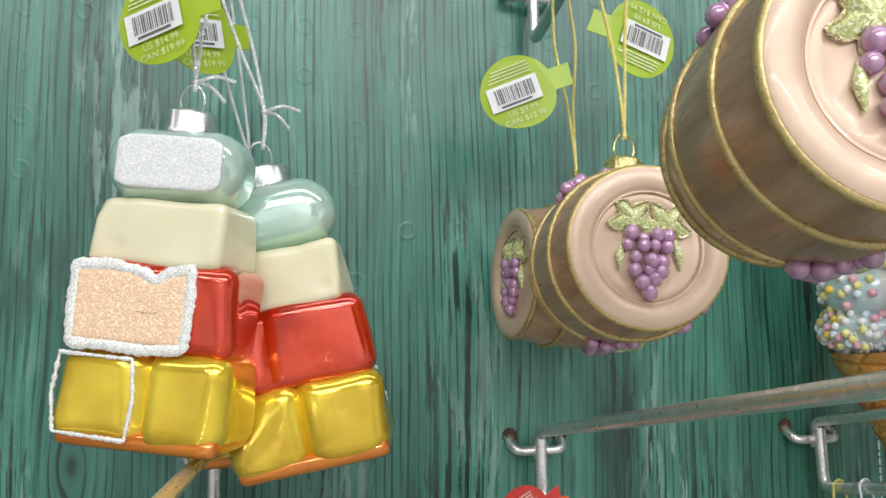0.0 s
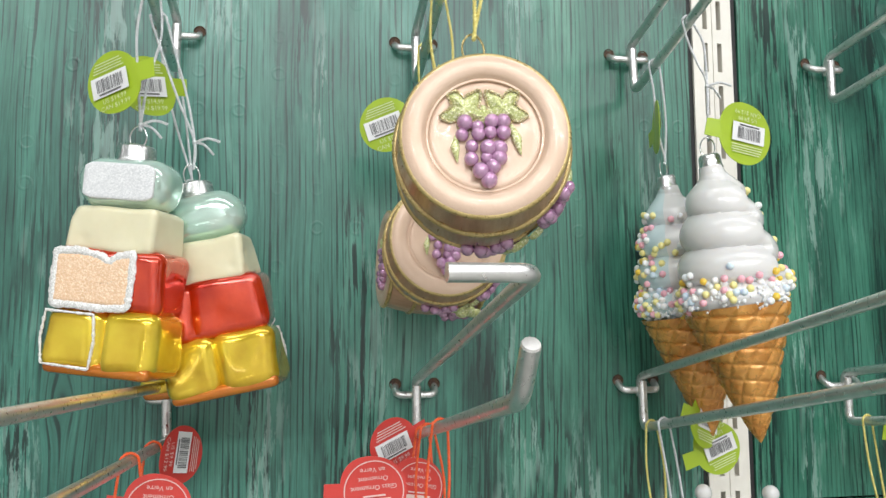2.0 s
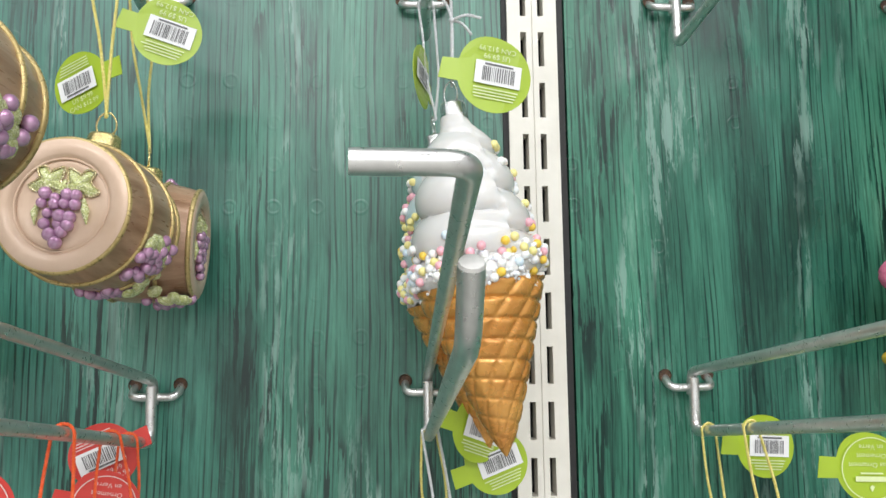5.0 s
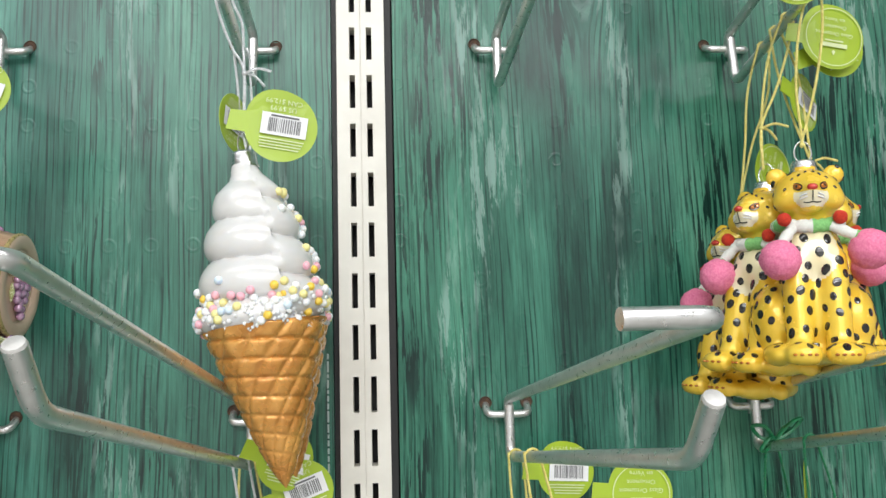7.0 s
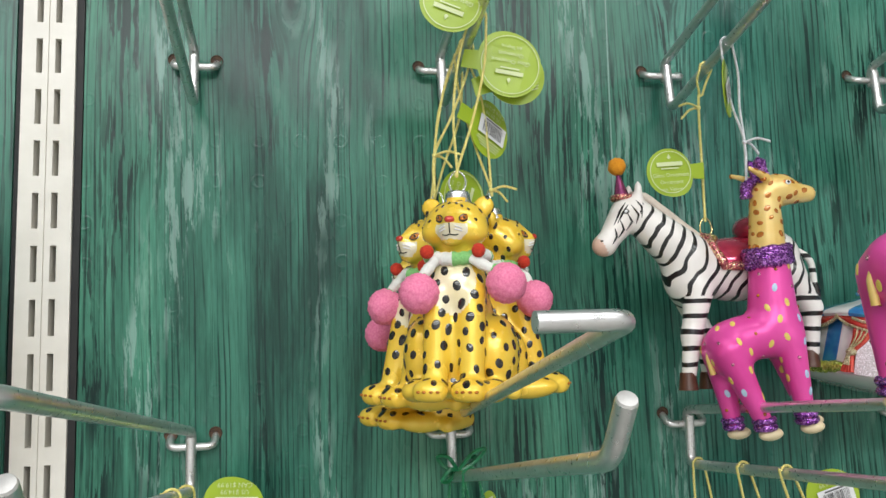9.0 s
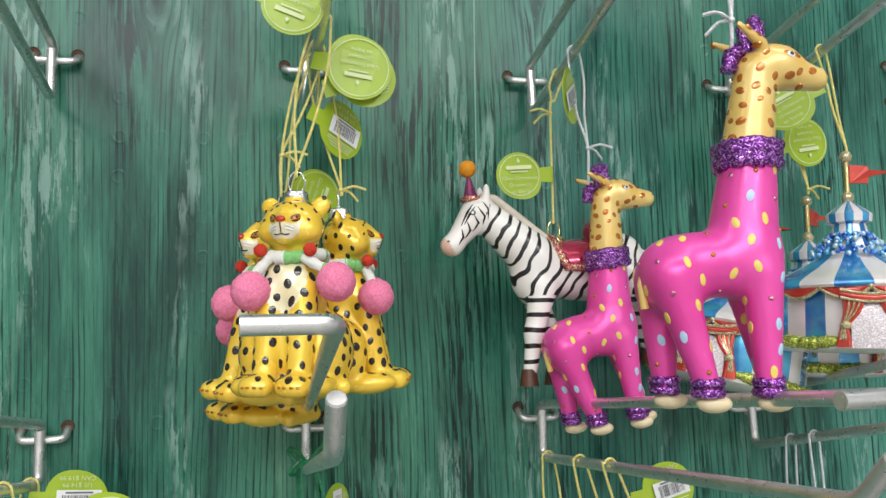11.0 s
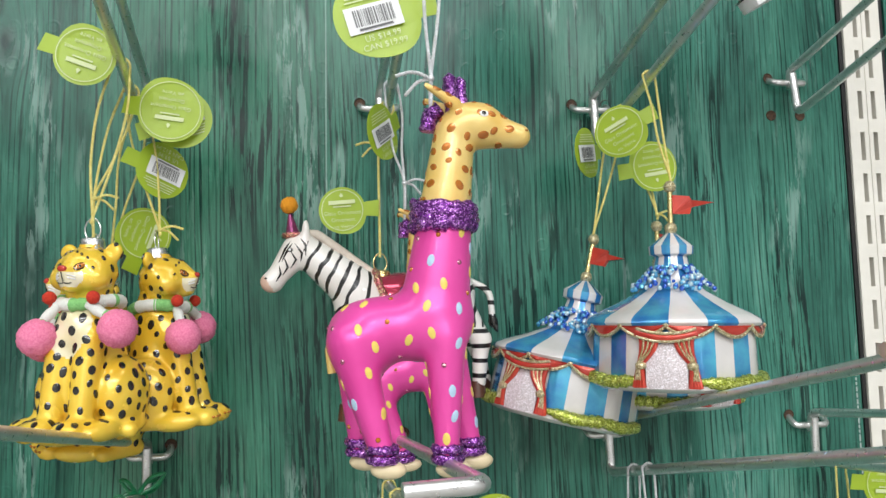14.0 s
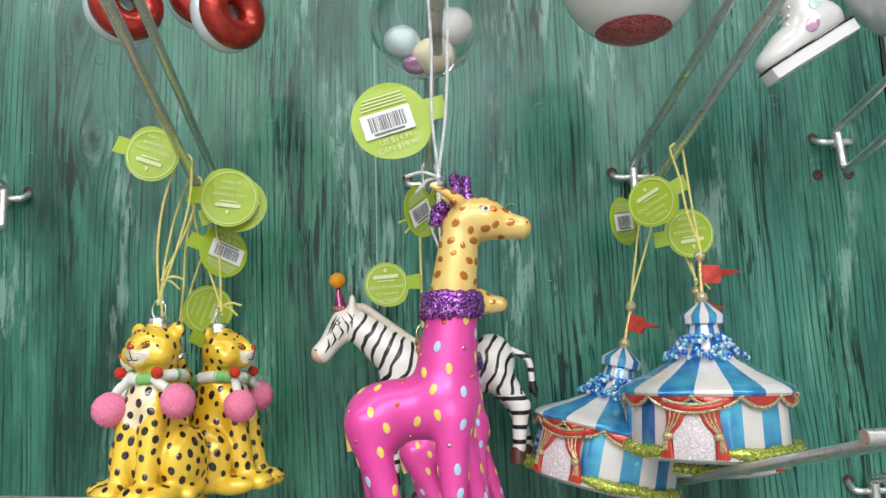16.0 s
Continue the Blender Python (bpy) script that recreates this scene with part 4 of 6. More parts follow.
# ---- leopard figurines ----
def leopard():
    rnd = random.Random(21)
    P = [("egg", (0, -0.0030, -0.0185), None, (0.0160, 0.0145, 0.0128)), ("egg", (0, -0.0150, -0.0225), None, (0.0072, 0.0060, 0.0048)),
         ("limb", (0, -0.0120, -0.0135), (0, -0.0195, -0.0190), (0.0044, 0.0034)), ("egg", (0, -0.0150, -0.0264), None, (0.0050, 0.0046, 0.0034))]
    for s in (-1, 1):
        P += [("egg", (s * 0.0088, -0.0080, -0.0225), None, (0.0078, 0.0072, 0.0064)), ("egg", (s * 0.0136, 0.0005, -0.0082), None, (0.0050, 0.0027, 0.0050))]
    P += [("limb", (0, 0.0, -0.0270), (0, 0.003, -0.0420), (0.0115, 0.0135)), ("limb", (0, 0.003, -0.0420), (0, 0.008, -0.0850), (0.0130, 0.0200)),
          ("egg", (0, -0.0040, -0.0500), None, (0.0148, 0.0125, 0.0170)), ("egg", (0, -0.0040, -0.0760), None, (0.0150, 0.0115, 0.0240))]
    for s in (-1, 1):
        P += [("limb", (s * 0.0082, -0.0100, -0.0540), (s * 0.0088, -0.0165, -0.0930), (0.0072, 0.0060)), ("egg", (s * 0.0090, -0.0225, -0.0985), None, (0.0078, 0.0105, 0.0056)),
              ("egg", (s * 0.0180, 0.0050, -0.0830), None, (0.0112, 0.0170, 0.0200)), ("egg", (s * 0.0185, -0.0120, -0.0995), None, (0.0074, 0.0145, 0.0056))]
        for i in range(4):
            P.append(("egg", (s * 0.0090 + (i - 1.5) * 0.0036, -0.0292 + 0.0006 * (i - 1.5) ** 2, -0.0995), None, (0.0022, 0.0034, 0.0038)))
    P += [("egg", (0, 0.006, -0.0990), None, (0.0235, 0.0210, 0.0062)), ("limb", (0.018, 0.018, -0.098), (0.0270, -0.002, -0.1005), (0.0050, 0.0040))]
    v, f = skin(P, 0.0011, 0.0030)
    g = Geo()
    pale = [(p[0] ** 2 / 0.0115 ** 2 + (p[2] + 0.049) ** 2 / 0.015 ** 2 < 1 and p[1] < -0.004) or (p[1] < -0.0160 and -0.0275 < p[2] < -0.0190) for p in v]
    g.add(v, [q for q in f if not all(pale[i] for i in q)], 0)
    g.n -= len(v)
    g.v.pop()
    g.add(v, [q for q in f if all(pale[i] for i in q)], 1)
    keep = lambda p: not (p[2] > -0.031 and p[1] < -0.0075) and p[2] > -0.0955 and not (-0.041 < p[2] < -0.030)
    for p, nrm in scatter(v, P, 0.0064, 190, keep, rnd):
        s = rnd.uniform(0.0015, 0.0023) * (0.7 if p[2] > -0.032 else 1)
        dot(g, p, nrm, s, s * rnd.uniform(1.15, 1.6), 2, 0.0004, rnd.uniform(-0.5, 0.5))
    for x, z in ((-0.0050, -0.0098), (0.0050, -0.0098), (-0.0018, -0.0076), (0.0022, -0.0078), (-0.0085, -0.0112), (0.0085, -0.0112), (0.0118, -0.0170), (-0.0118, -0.0170)):
        p, nrm = onto(P, (x, -0.014, z))
        dot(g, p, nrm, 0.0007, 0.0011, 2, 0.0003, x * 60)
    # face: slanted amber eyes, broad red nose, thin mouth, whisker strokes
    for s in (-1, 1):
        p, nrm = onto(P, (s * 0.0072, -0.018, -0.0160))
        dot(g, p, nrm, 0.0036, 0.0021, 2, 0.0003, s * 0.45)
        dot(g, p + nrm * 0.0002, nrm, 0.0028, 0.0014, 3, 0.0005, s * 0.45)
        dot(g, p + nrm * 0.0005, nrm, 0.0008, 0.0009, 2, 0.0004)
        for i in range(3):
            for j in range(2):
                p, nrm = onto(P, (s * (0.0034 + 0.0018 * i), -0.0215, -0.0212 - 0.0016 * j - 0.0004 * i))
                dot(g, p, nrm, 0.0004, 0.0011, 4, 0.0004, s * 1.3)
        mouth = [onto(P, (s * t * 0.0050, -0.0215, -0.0252 - 0.0004 * t * t - 0.0005 * math.sin(3 * t)))[0] for t in np.linspace(0, 1, 7)]
        g.add(*tube(mouth, 0.00032, 5), 2)
        for i in range(4):
            p, nrm = onto(P, (s * 0.0090 + (i - 1.5) * 0.0036, -0.034, -0.0990))
            dot(g, p, nrm, 0.0010, 0.0007, 3, 0.0004)
    p, nrm = onto(P, (0, -0.0225, -0.0178))
    dot(g, p, nrm, 0.0026, 0.0017, 5, 0.0010)
    g.add(*tube([onto(P, (0, -0.0225, -0.0196 - 0.0018 * t))[0] for t in range(4)], 0.0003, 5), 2)
    # chenille scarf wound round the neck, two hanging ends with pompoms
    def woolly(path, r, white, green):
        pts = spread(path, 0.0012)
        for i in range(0, len(pts) - 1, 4):
            seg = pts[i:i + 6]
            if len(seg) > 1:
                g.add(*tube(seg, [r * rnd.uniform(0.88, 1.14) for _ in seg], 10), green if (i // 8) % 2 == 1 else white)
    loop = [(0.0142 * math.cos(t), 0.001 + 0.0148 * math.sin(t), -0.0350 + 0.0012 * math.cos(2 * t)) for t in np.linspace(0, 2 * math.pi, 41)]
    woolly(loop, 0.0034, 6, 7)
    for s, px, pz in ((-1, -0.0160, -0.0530), (1, 0.0255, -0.0485)):
        end = Vector((px, -0.0185 if s < 0 else -0.0120, pz))
        woolly(curve3([(s * 0.0085, -0.0125, -0.0360), tuple(end * 0.55 + Vector((s * 0.0055, -0.0064, -0.0150))), tuple(end + Vector((-s * 0.002, 0.001, 0.007)))], 8), 0.0027, 6, 7)
        fuzzy(g, tuple(end), 0.0097, 8, rnd, 36, 26)
        fuzzy(g, (s * 0.0128, -0.0148, -0.0325), 0.0034, 9, rnd, 18, 12)
    g.add(*lathe([(0.0, -0.0040), (0.0058, -0.0042), (0.0064, -0.0075), (0.0085, -0.0105)][::-1], 18), 0)
    add_cap(g, (0, 0.001, 0), 10, None, 0.0062, 0.0068)
    ob = part("leopard_figurine", g, [LEOGOLD, LEOPALE, INK, AMBERDOT, TAGWHITE, REDENAMEL, SCARFW, SCARFG, PINKPOM, REDPOM, SILVER])
    return tagged(ob, "gold sitting leopard glass figurine with black spots and pink pompom scarf", "ornament", "leopard figurines")


l1 = leopard()
hang(l1, 0.7545, -0.1040, 1.4325, -20, 1, 0)
hang(copy_thing(l1, Matrix()), 0.7805, -0.0640, 1.4300, 78, -3, 0)
hang(copy_thing(l1, Matrix()), 0.7470, -0.0760, 1.4270, -62, 4, 0)
hang(copy_thing(l1, Matrix()), 0.7470, -0.0430, 1.4130, -62, 4, 0)


# ---- zebra figurine ----
def zebra():
    rnd = random.Random(31)
    body = [("egg", (0.018, 0, -0.0210), None, (0.036, 0.0165, 0.0185)), ("egg", (-0.012, 0, -0.0230), None, (0.0165, 0.0150, 0.0200)),
            ("egg", (0.044, 0, -0.0160), None, (0.0150, 0.0150, 0.0185)), ("limb", (-0.014, 0, -0.0130), (-0.0455, 0, 0.0130), (0.0145, 0.0092)),
            ("limb", (-0.0500, 0, 0.0125), (-0.0640, 0, -0.0055), (0.0096, 0.0056)), ("egg", (-0.0655, 0, -0.0065), None, (0.0062, 0.0060, 0.0056)), ("egg", (-0.0450, 0.0062, 0.0240), None, (0.0022, 0.0024, 0.0065)), ("egg", (-0.0450, -0.0062, 0.0240), None, (0.0022, 0.0024, 0.0065))]
    legs = []
    for s, fx, fz, hx in ((-1, -0.0215, -0.0860, 0.0580), (1, 0.0010, -0.0870, 0.0660)):
        legs += [("limb", (-0.0120, s * 0.0080, -0.0330), (fx * 0.75 - 0.002, s * 0.0085, -0.0580), (0.0085, 0.0056)), ("limb", (fx * 0.75 - 0.002, s * 0.0085, -0.0580), (fx, s * 0.0085, fz + 0.006), (0.0054, 0.0042)),
                 ("limb", (0.0460, s * 0.0085, -0.0240), (0.0600, s * 0.0090, -0.0440), (0.0105, 0.0058)), ("limb", (0.0600, s * 0.0090, -0.0440), (hx, s * 0.0090, -0.0700), (0.0054, 0.0042))]
    P = body + legs
    v, f = skin(P, 0.0012, 0.0042)
    db, dl = field(body, v, 0.004), field(legs, v, 0.004)
    isleg = (dl < db - 0.0005) & (v[:, 2] < -0.036)
    nose = v[:, 0] + 0.6 * v[:, 2] < -0.0705
    face = (v[:, 0] - 0.5 * v[:, 2] < -0.0515) & (v[:, 2] > -0.02)
    g = Geo()
    g.v.append(v)
    for q in f:
        slot = 1 if all(isleg[i] for i in q) else (2 if all(nose[i] for i in q) else (12 if all(face[i] for i in q) else 0))
        g.f.append(q)
        g.m.append(slot)
    g.n = len(v)
    # hooves, mane, tail, eye
    for s, fx, fz, hx in ((-1, -0.0215, -0.0860, 0.0580), (1, 0.0010, -0.0870, 0.0660)):
        for x, z in ((fx, fz), (hx, -0.0760)):
            h, ff = lathe([(0.0, 0.007), (0.0042, 0.0068), (0.0050, 0.001), (0.0056, -0.003), (0.0, -0.003)], 16)
            g.add(h, ff, 3, pose(x - 0.001, s * 0.0086, z))
    mane = [(-0.0470, 0, 0.0225), (-0.0380, 0, 0.0220), (-0.0250, 0, 0.0125), (-0.0130, 0, 0.0035), (-0.004, 0, -0.003)]
    g.add(*tube(spread(mane, 0.002), 0.0030, 8), 4)
    tail = rounded([(0.0565, 0, -0.008), (0.0690, 0, -0.014), (0.0700, 0, -0.030)], 0.006)
    g.add(*tube(tail, 0.0021, 8), 1)
    g.add(*tube([(0.0700, 0, -0.029), (0.0705, 0, -0.034), (0.0730, 0, -0.040)], (0.0022, 0.0034, 0.0006), 8), 5)
    for s in (-1, 1):
        p, nrm = onto(P, (-0.0560, s * 0.012, 0.0125))
        dot(g, p, nrm, 0.0020, 0.0015, 5, 0.0006)
        dot(g, p + nrm * 0.0005, nrm, 0.0010, 0.0010, 8, 0.0005)
        p, nrm = onto(P, (-0.0690, s * 0.006, -0.0040))
        dot(g, p, nrm, 0.0010, 0.0006, 5, 0.0003)
    # brush strokes round the cheek and down the nose
    for s in (-1, 1):
        for a0, a1, mid in (((-0.0490, 0.0200), (-0.0455, 0.0080), (-0.0450, 0.0150)), ((-0.0520, 0.0165), (-0.0485, 0.0035), (-0.0475, 0.0100)), ((-0.0545, 0.0110), (-0.0530, -0.0005), (-0.0510, 0.0055)),
                            ((-0.0590, 0.0075), (-0.0575, -0.0040), (-0.0555, 0.0010)), ((-0.0625, 0.0030), (-0.0615, -0.0070), (-0.0595, -0.0025)), ((-0.0560, 0.0200), (-0.0640, 0.0060), (-0.0610, 0.0140)), ((-0.0540, 0.0170), (-0.0610, 0.0060), (-0.0580, 0.0120))):
            pts = [onto(P, (x, s * 0.011, z))[0] for x, z in ((a0[0], a0[1]), (mid[0] * 0.6 + a0[0] * 0.4, mid[1] * 0.6 + a0[1] * 0.4), mid, (mid[0] * 0.6 + a1[0] * 0.4, mid[1] * 0.6 + a1[1] * 0.4), a1)]
            g.add(*tube(pts, (0.0002, 0.0006, 0.0008, 0.0006, 0.0002), 6), 5)
    # saddle cloth with sequin border and pommels
    cloth, cf, border = [], [], []
    nu, nv_ = 15, 25
    for i in range(nu):
        for j in range(nv_):
            x = 0.000 + 0.030 * i / (nu - 1)
            a = math.pi * (0.06 + 0.88 * j / (nv_ - 1))
            p, nrm = onto(P, (x, 0.03 * math.cos(a), -0.026 + 0.034 * math.sin(a)))
            q = p + nrm * 0.0011
            cloth.append(q)
    g.add(cloth, grid_faces(nu, nv_, False), 6)
    rim = [cloth[j] for j in range(nv_)] + [cloth[i * nv_ + nv_ - 1] for i in range(1, nu)] + [cloth[(nu - 1) * nv_ + j] for j in range(nv_ - 2, -1, -1)] + [cloth[i * nv_] for i in range(nu - 2, 0, -1)]
    g.add(*tube(rim, [0.0024 * rnd.uniform(0.85, 1.2) for _ in rim], 8, closed=True), 7)
    g.add(*ball((0.0270, 0, 0.0035), (0.0065, 0.0125, 0.0075), 18, 10), 6)
    g.add(*tube([(0.0270 + 0.006 * math.sin(t), 0.0125 * math.cos(t), 0.0035 + 0.0075 * math.sin(t)) for t in np.linspace(0, math.pi, 15)], 0.0017, 7), 7)
    # party hat and pompom
    h, ff = lathe([(0.0050, 0.0), (0.0044, 0.002), (0.0012, 0.0140), (0.0, 0.0145)], 20)
    g.add(h, ff, 9, pose(-0.0525, 0, 0.0210, 0, -6))
    g.add(*tube([(-0.0525 + 0.0052 * math.cos(t), 0.0052 * math.sin(t), 0.0215) for t in np.linspace(0, 2 * math.pi, 21)[:-1]], 0.0018, 7, closed=True), 7)
    fuzzy(g, (-0.0545, 0, 0.0400), 0.0052, 10, rnd, 18, 12)
    add_cap(g, (0, 0, 0), 11, None, 0.0062, 0.0085)
    ob = part("zebra_figurine", g, [ZEBRA, ZLEG, ZNOSE, HOOFB, MANE, INK, SADDLE, SEQUIN, TAGWHITE, GRAPEDARK, ORPOM, GOLDCAP, ZWHITE])
    return tagged(ob, "black and white zebra glass figurine with pink saddle and party hat", "ornament")


hang(zebra(), 0.9105, -0.0590, 1.4145, 4, 0, 0)


# ---- giraffe figurines ----
def giraffe():
    rnd = random.Random(41)
    P = [("egg", (0.0120, 0, -0.0060), None, (0.0125, 0.0092, 0.0092)), ("limb", (0.0160, 0, -0.0080), (0.0310, 0, -0.0110), (0.0078, 0.0050)),
         ("limb", (0.0040, 0, -0.0100), (-0.0005, 0, -0.0430), (0.0084, 0.0108)), ("limb", (0.0040, 0.0070, 0.0010), (-0.0075, 0.0115, 0.0070), (0.0026, 0.0012)), ("limb", (0.0040, -0.0070, 0.0010), (-0.0075, -0.0115, 0.0070), (0.0026, 0.0012))]
    B = [("limb", (-0.0005, 0, -0.0470), (-0.0050, 0, -0.0820), (0.0112, 0.0146)), ("egg", (-0.0050, 0, -0.0860), None, (0.0160, 0.0150, 0.0160)),
         ("egg", (-0.0210, 0, -0.0885), None, (0.0265, 0.0146, 0.0132)), ("egg", (-0.0345, 0, -0.0945), None, (0.0140, 0.0150, 0.0150))]
    for s in (-1, 1):
        B += [("limb", (-0.0010, s * 0.0080, -0.0930), (0.0045 + s * 0.005, s * 0.0090, -0.1360), (0.0084, 0.0046)),
              ("limb", (-0.0385, s * 0.0080, -0.0940), (-0.0310 - s * 0.005, s * 0.0095, -0.1360), (0.0092, 0.0047))]
    g = Geo()
    hv, hf = skin(P, 0.0011, 0.0035)
    g.add(hv, hf, 0)
    bv, bf = skin(B, 0.0012, 0.0042)
    g.add(bv, bf, 1)
    for p, nrm in scatter(hv, P, 0.0046, 70, lambda p: p[2] > -0.043 and not (p[0] > 0.027), rnd):
        s = rnd.uniform(0.0012, 0.0019)
        dot(g, p, nrm, s, s * 1.35, 2, 0.00035, rnd.uniform(0, 3))
    for i, (p, nrm) in enumerate(scatter(bv, B, 0.0088, 95, lambda p: p[2] < -0.050 and p[2] > -0.131, rnd)):
        kind = (3, 4, 5, 3, 2)[i % 5]
        if kind in (2, 5):
            dot(g, p, nrm, 0.0011, 0.0011, kind, 0.0006)
        else:
            dot(g, p, nrm, 0.0016, 0.0026, kind, 0.0003, rnd.uniform(-0.5, 0.5), 14)
    collar = [(-0.0007 + 0.0117 * math.cos(t), 0.0117 * math.sin(t), -0.0445) for t in np.linspace(0, 2 * math.pi, 41)[:-1]]
    for dz in (-0.0034, -0.0012, 0.0012, 0.0034):
        pts = [(x + rnd.uniform(-0.0004, 0.0004), y + rnd.uniform(-0.0004, 0.0004), z + dz + rnd.uniform(-0.0006, 0.0006)) for x, y, z in collar]
        g.add(*tube(pts, [0.0027 * rnd.uniform(0.75, 1.25) for _ in pts], 8, closed=True), 6)
    for x, y in ((0.0035, 0.004), (0.0035, -0.004), (0.008, 0.0)):
        g.add(*tube([(x, y, -0.001), (x - 0.001, y * 1.2, 0.0070), (x - 0.0015, y * 1.3, 0.0120), (x - 0.0016, y * 1.3, 0.0138)], (0.0030, 0.0023, 0.0028, 0.0008), 8), 6)
    tuft = [(-0.0020, 0, 0.0005), (-0.0065, 0, -0.0030), (-0.0070, 0, -0.0090)]
    g.add(*tube(spread(tuft, 0.001), [0.0036 * rnd.uniform(0.8, 1.2) for _ in spread(tuft, 0.001)], 8), 6)
    for s in (-1, 1):
        for x in (0.0045 + s * 0.005, -0.0310 - s * 0.005):
            yy = s * (0.0090 if x > -0.01 else 0.0095)
            ring = [(x + 0.0048 * math.cos(t), yy + 0.0048 * math.sin(t), -0.1365) for t in np.linspace(0, 2 * math.pi, 25)[:-1]]
            for dz in (-0.0016, 0.0022):
                pts = [(a, b2, c + dz) for a, b2, c in ring]
                g.add(*tube(pts, [0.0019 * rnd.uniform(0.8, 1.25) for _ in pts], 7, closed=True), 6)
            g.add(*ball((x + 0.0024, yy, -0.1422), (0.0072, 0.0046, 0.0036), 16, 9), 7)
        p, nrm = onto(P, (0.0165, s * 0.012, -0.0025))
        dot(g, p, nrm, 0.0020, 0.0015, 8, 0.0005)
        dot(g, p + nrm * 0.0004, nrm, 0.0010, 0.0010, 9, 0.0005)
        p, nrm = onto(P, (0.0345, s * 0.004, -0.0090))
        dot(g, p, nrm, 0.0009, 0.0005, 2, 0.0003)
    back = [(-0.0460, 0, -0.0900), (-0.0480, 0, -0.0970), (-0.0468, 0, -0.1060)]
    g.add(*tube(spread(back, 0.002), 0.0018, 8), 0)
    loop = [(-0.0055 + 0.0028 * math.cos(t), 0.0006, 0.0 - 0.0028 * math.sin(t) - 0.002) for t in np.linspace(0, 2 * math.pi, 19)[:-1]]
    g.add(*tube(loop, 0.0007, 6, closed=True), 10)
    g.v = [np.asarray(q) * (0.94, 0.96, 0.965) for q in g.v]
    ob = part("giraffe_figurine", g, [GIRAYEL, HOTPINK, AMBERDOT, YELDOT, BLUEDOT, PINKGLIT, PURPLE, HOOFC, TAGWHITE, INK, GOLDCAP])
    return tagged(ob, "hot pink giraffe glass figurine with yellow head and purple glitter collar", "ornament", "giraffe figurines")


g1 = giraffe()
hang(g1, 0.9275, -0.2420, 1.4665, -6, 1, 0)
hang(copy_thing(g1, Matrix()), 0.9290, -0.0840, 1.4410, -4, -7, 0)


# ---- circus tent ornaments ----
def tent():
    thing = tagged(new("tent_ornament"), "blue and white striped circus tent glass ornament with red curtains", "ornament", "circus tent ornaments")
    rnd = random.Random(51)
    n = 96

    def striped(name, prof, sectors, flat=0.0):
        v = []
        for r, z in prof:
            for j in range(n):
                a = 2 * math.pi * (j + 0.5) / n
                c = 8
                poly = math.cos(math.pi / c) / math.cos((a + math.pi / 2 + math.pi / c) % (2 * math.pi / c) - math.pi / c)
                k = (1 - flat) + flat * poly
                v.append((r * k * math.cos(a), r * k * math.sin(a), z))
        faces = grid_faces(len(prof), n)
        per = n // sectors
        va = np.array(v).reshape(len(prof), n, 3)
        for k in range(sectors):
            cols = [(k * per + j) % n for j in range(per + 1)]
            g = Geo().add(va[:, cols].reshape(-1, 3), grid_faces(len(prof), per + 1, False))
            part(name, g, (TENTW, TENTB)[k % 2], thing, ("pearl white stripe", "glossy blue stripe")[k % 2])

    striped("turret_stripe", [(0.0108, -0.0495), (0.0092, -0.0410), (0.0124, -0.0398), (0.0128, -0.0350), (0.0112, -0.0336), (0.0030, -0.0272), (0.0, -0.0268)][::-1], 16)
    striped("roof_stripe", [(0.0104, -0.0485), (0.0130, -0.0540), (0.0200, -0.0610), (0.0320, -0.0675), (0.0450, -0.0735), (0.0500, -0.0765), (0.0508, -0.0785), (0.0495, -0.0800), (0.0465, -0.0795)], 16, 0.5)
    striped("wall_stripe", [(0.0455, -0.0790), (0.0462, -0.0900), (0.0470, -0.1090), (0.0455, -0.1120)], 24, 0.5)
    v, f = lathe([(0.0470, -0.1095), (0.0465, -0.1130), (0.0430, -0.1150), (0.0, -0.1165)], n)
    part("base", Geo().add(v, f), TENTW, thing, "white rounded base")
    for a0, a1 in ((-1.22, 0.35), (0.38, 1.92), (1.95, 3.4), (3.43, 4.36)):
        pts = [(0.0470 * math.cos(a), 0.0470 * math.sin(a), -0.1095 + 0.0006 * math.sin(9 * a)) for a in np.linspace(a0, a1, 40)]
        part("grass_rim", Geo().add(*tube(pts, [0.0034 * rnd.uniform(0.8, 1.15) * (0.5 + 0.5 * min(1, min(i, 39 - i) / 4)) for i in range(40)], 8)), LIME, thing, "lime glitter grass")
    # pole, balls, flag
    part("pole", Geo().add(*tube([(0, 0, -0.0275), (0, 0, -0.002)], 0.0016, 10)), GOLDCAP, thing, "gold pole")
    for z in (0.0, -0.0245):
        g = Geo()
        fuzzy(g, (0, 0, z), 0.0036, 0, rnd, 16, 10)
        part("finial", g, GOLDGLIT, thing, "gold glitter ball")
    flag = [(0.0015, 0, -0.0050), (0.0110, 0.0012, -0.0060), (0.0120, 0.0, -0.0085), (0.0245, -0.0012, -0.0105), (0.0120, 0.0012, -0.0125), (0.0110, 0.0, -0.0165), (0.0015, 0, -0.0160)]
    v = [(x, y + s * 0.0014, z) for s in (-1, 1) for x, y, z in flag]
    k = len(flag)
    f = [tuple(range(k)), tuple(range(2 * k - 1, k - 1, -1))] + [((j + 1) % k, j, k + j, k + (j + 1) % k) for j in range(k)]
    part("flag", Geo().add(v, f), TENTR, thing, "red swallow-tailed flag", smooth=False)
    # glass beads at the roof's neck
    geos = [Geo() for _ in BEADS]
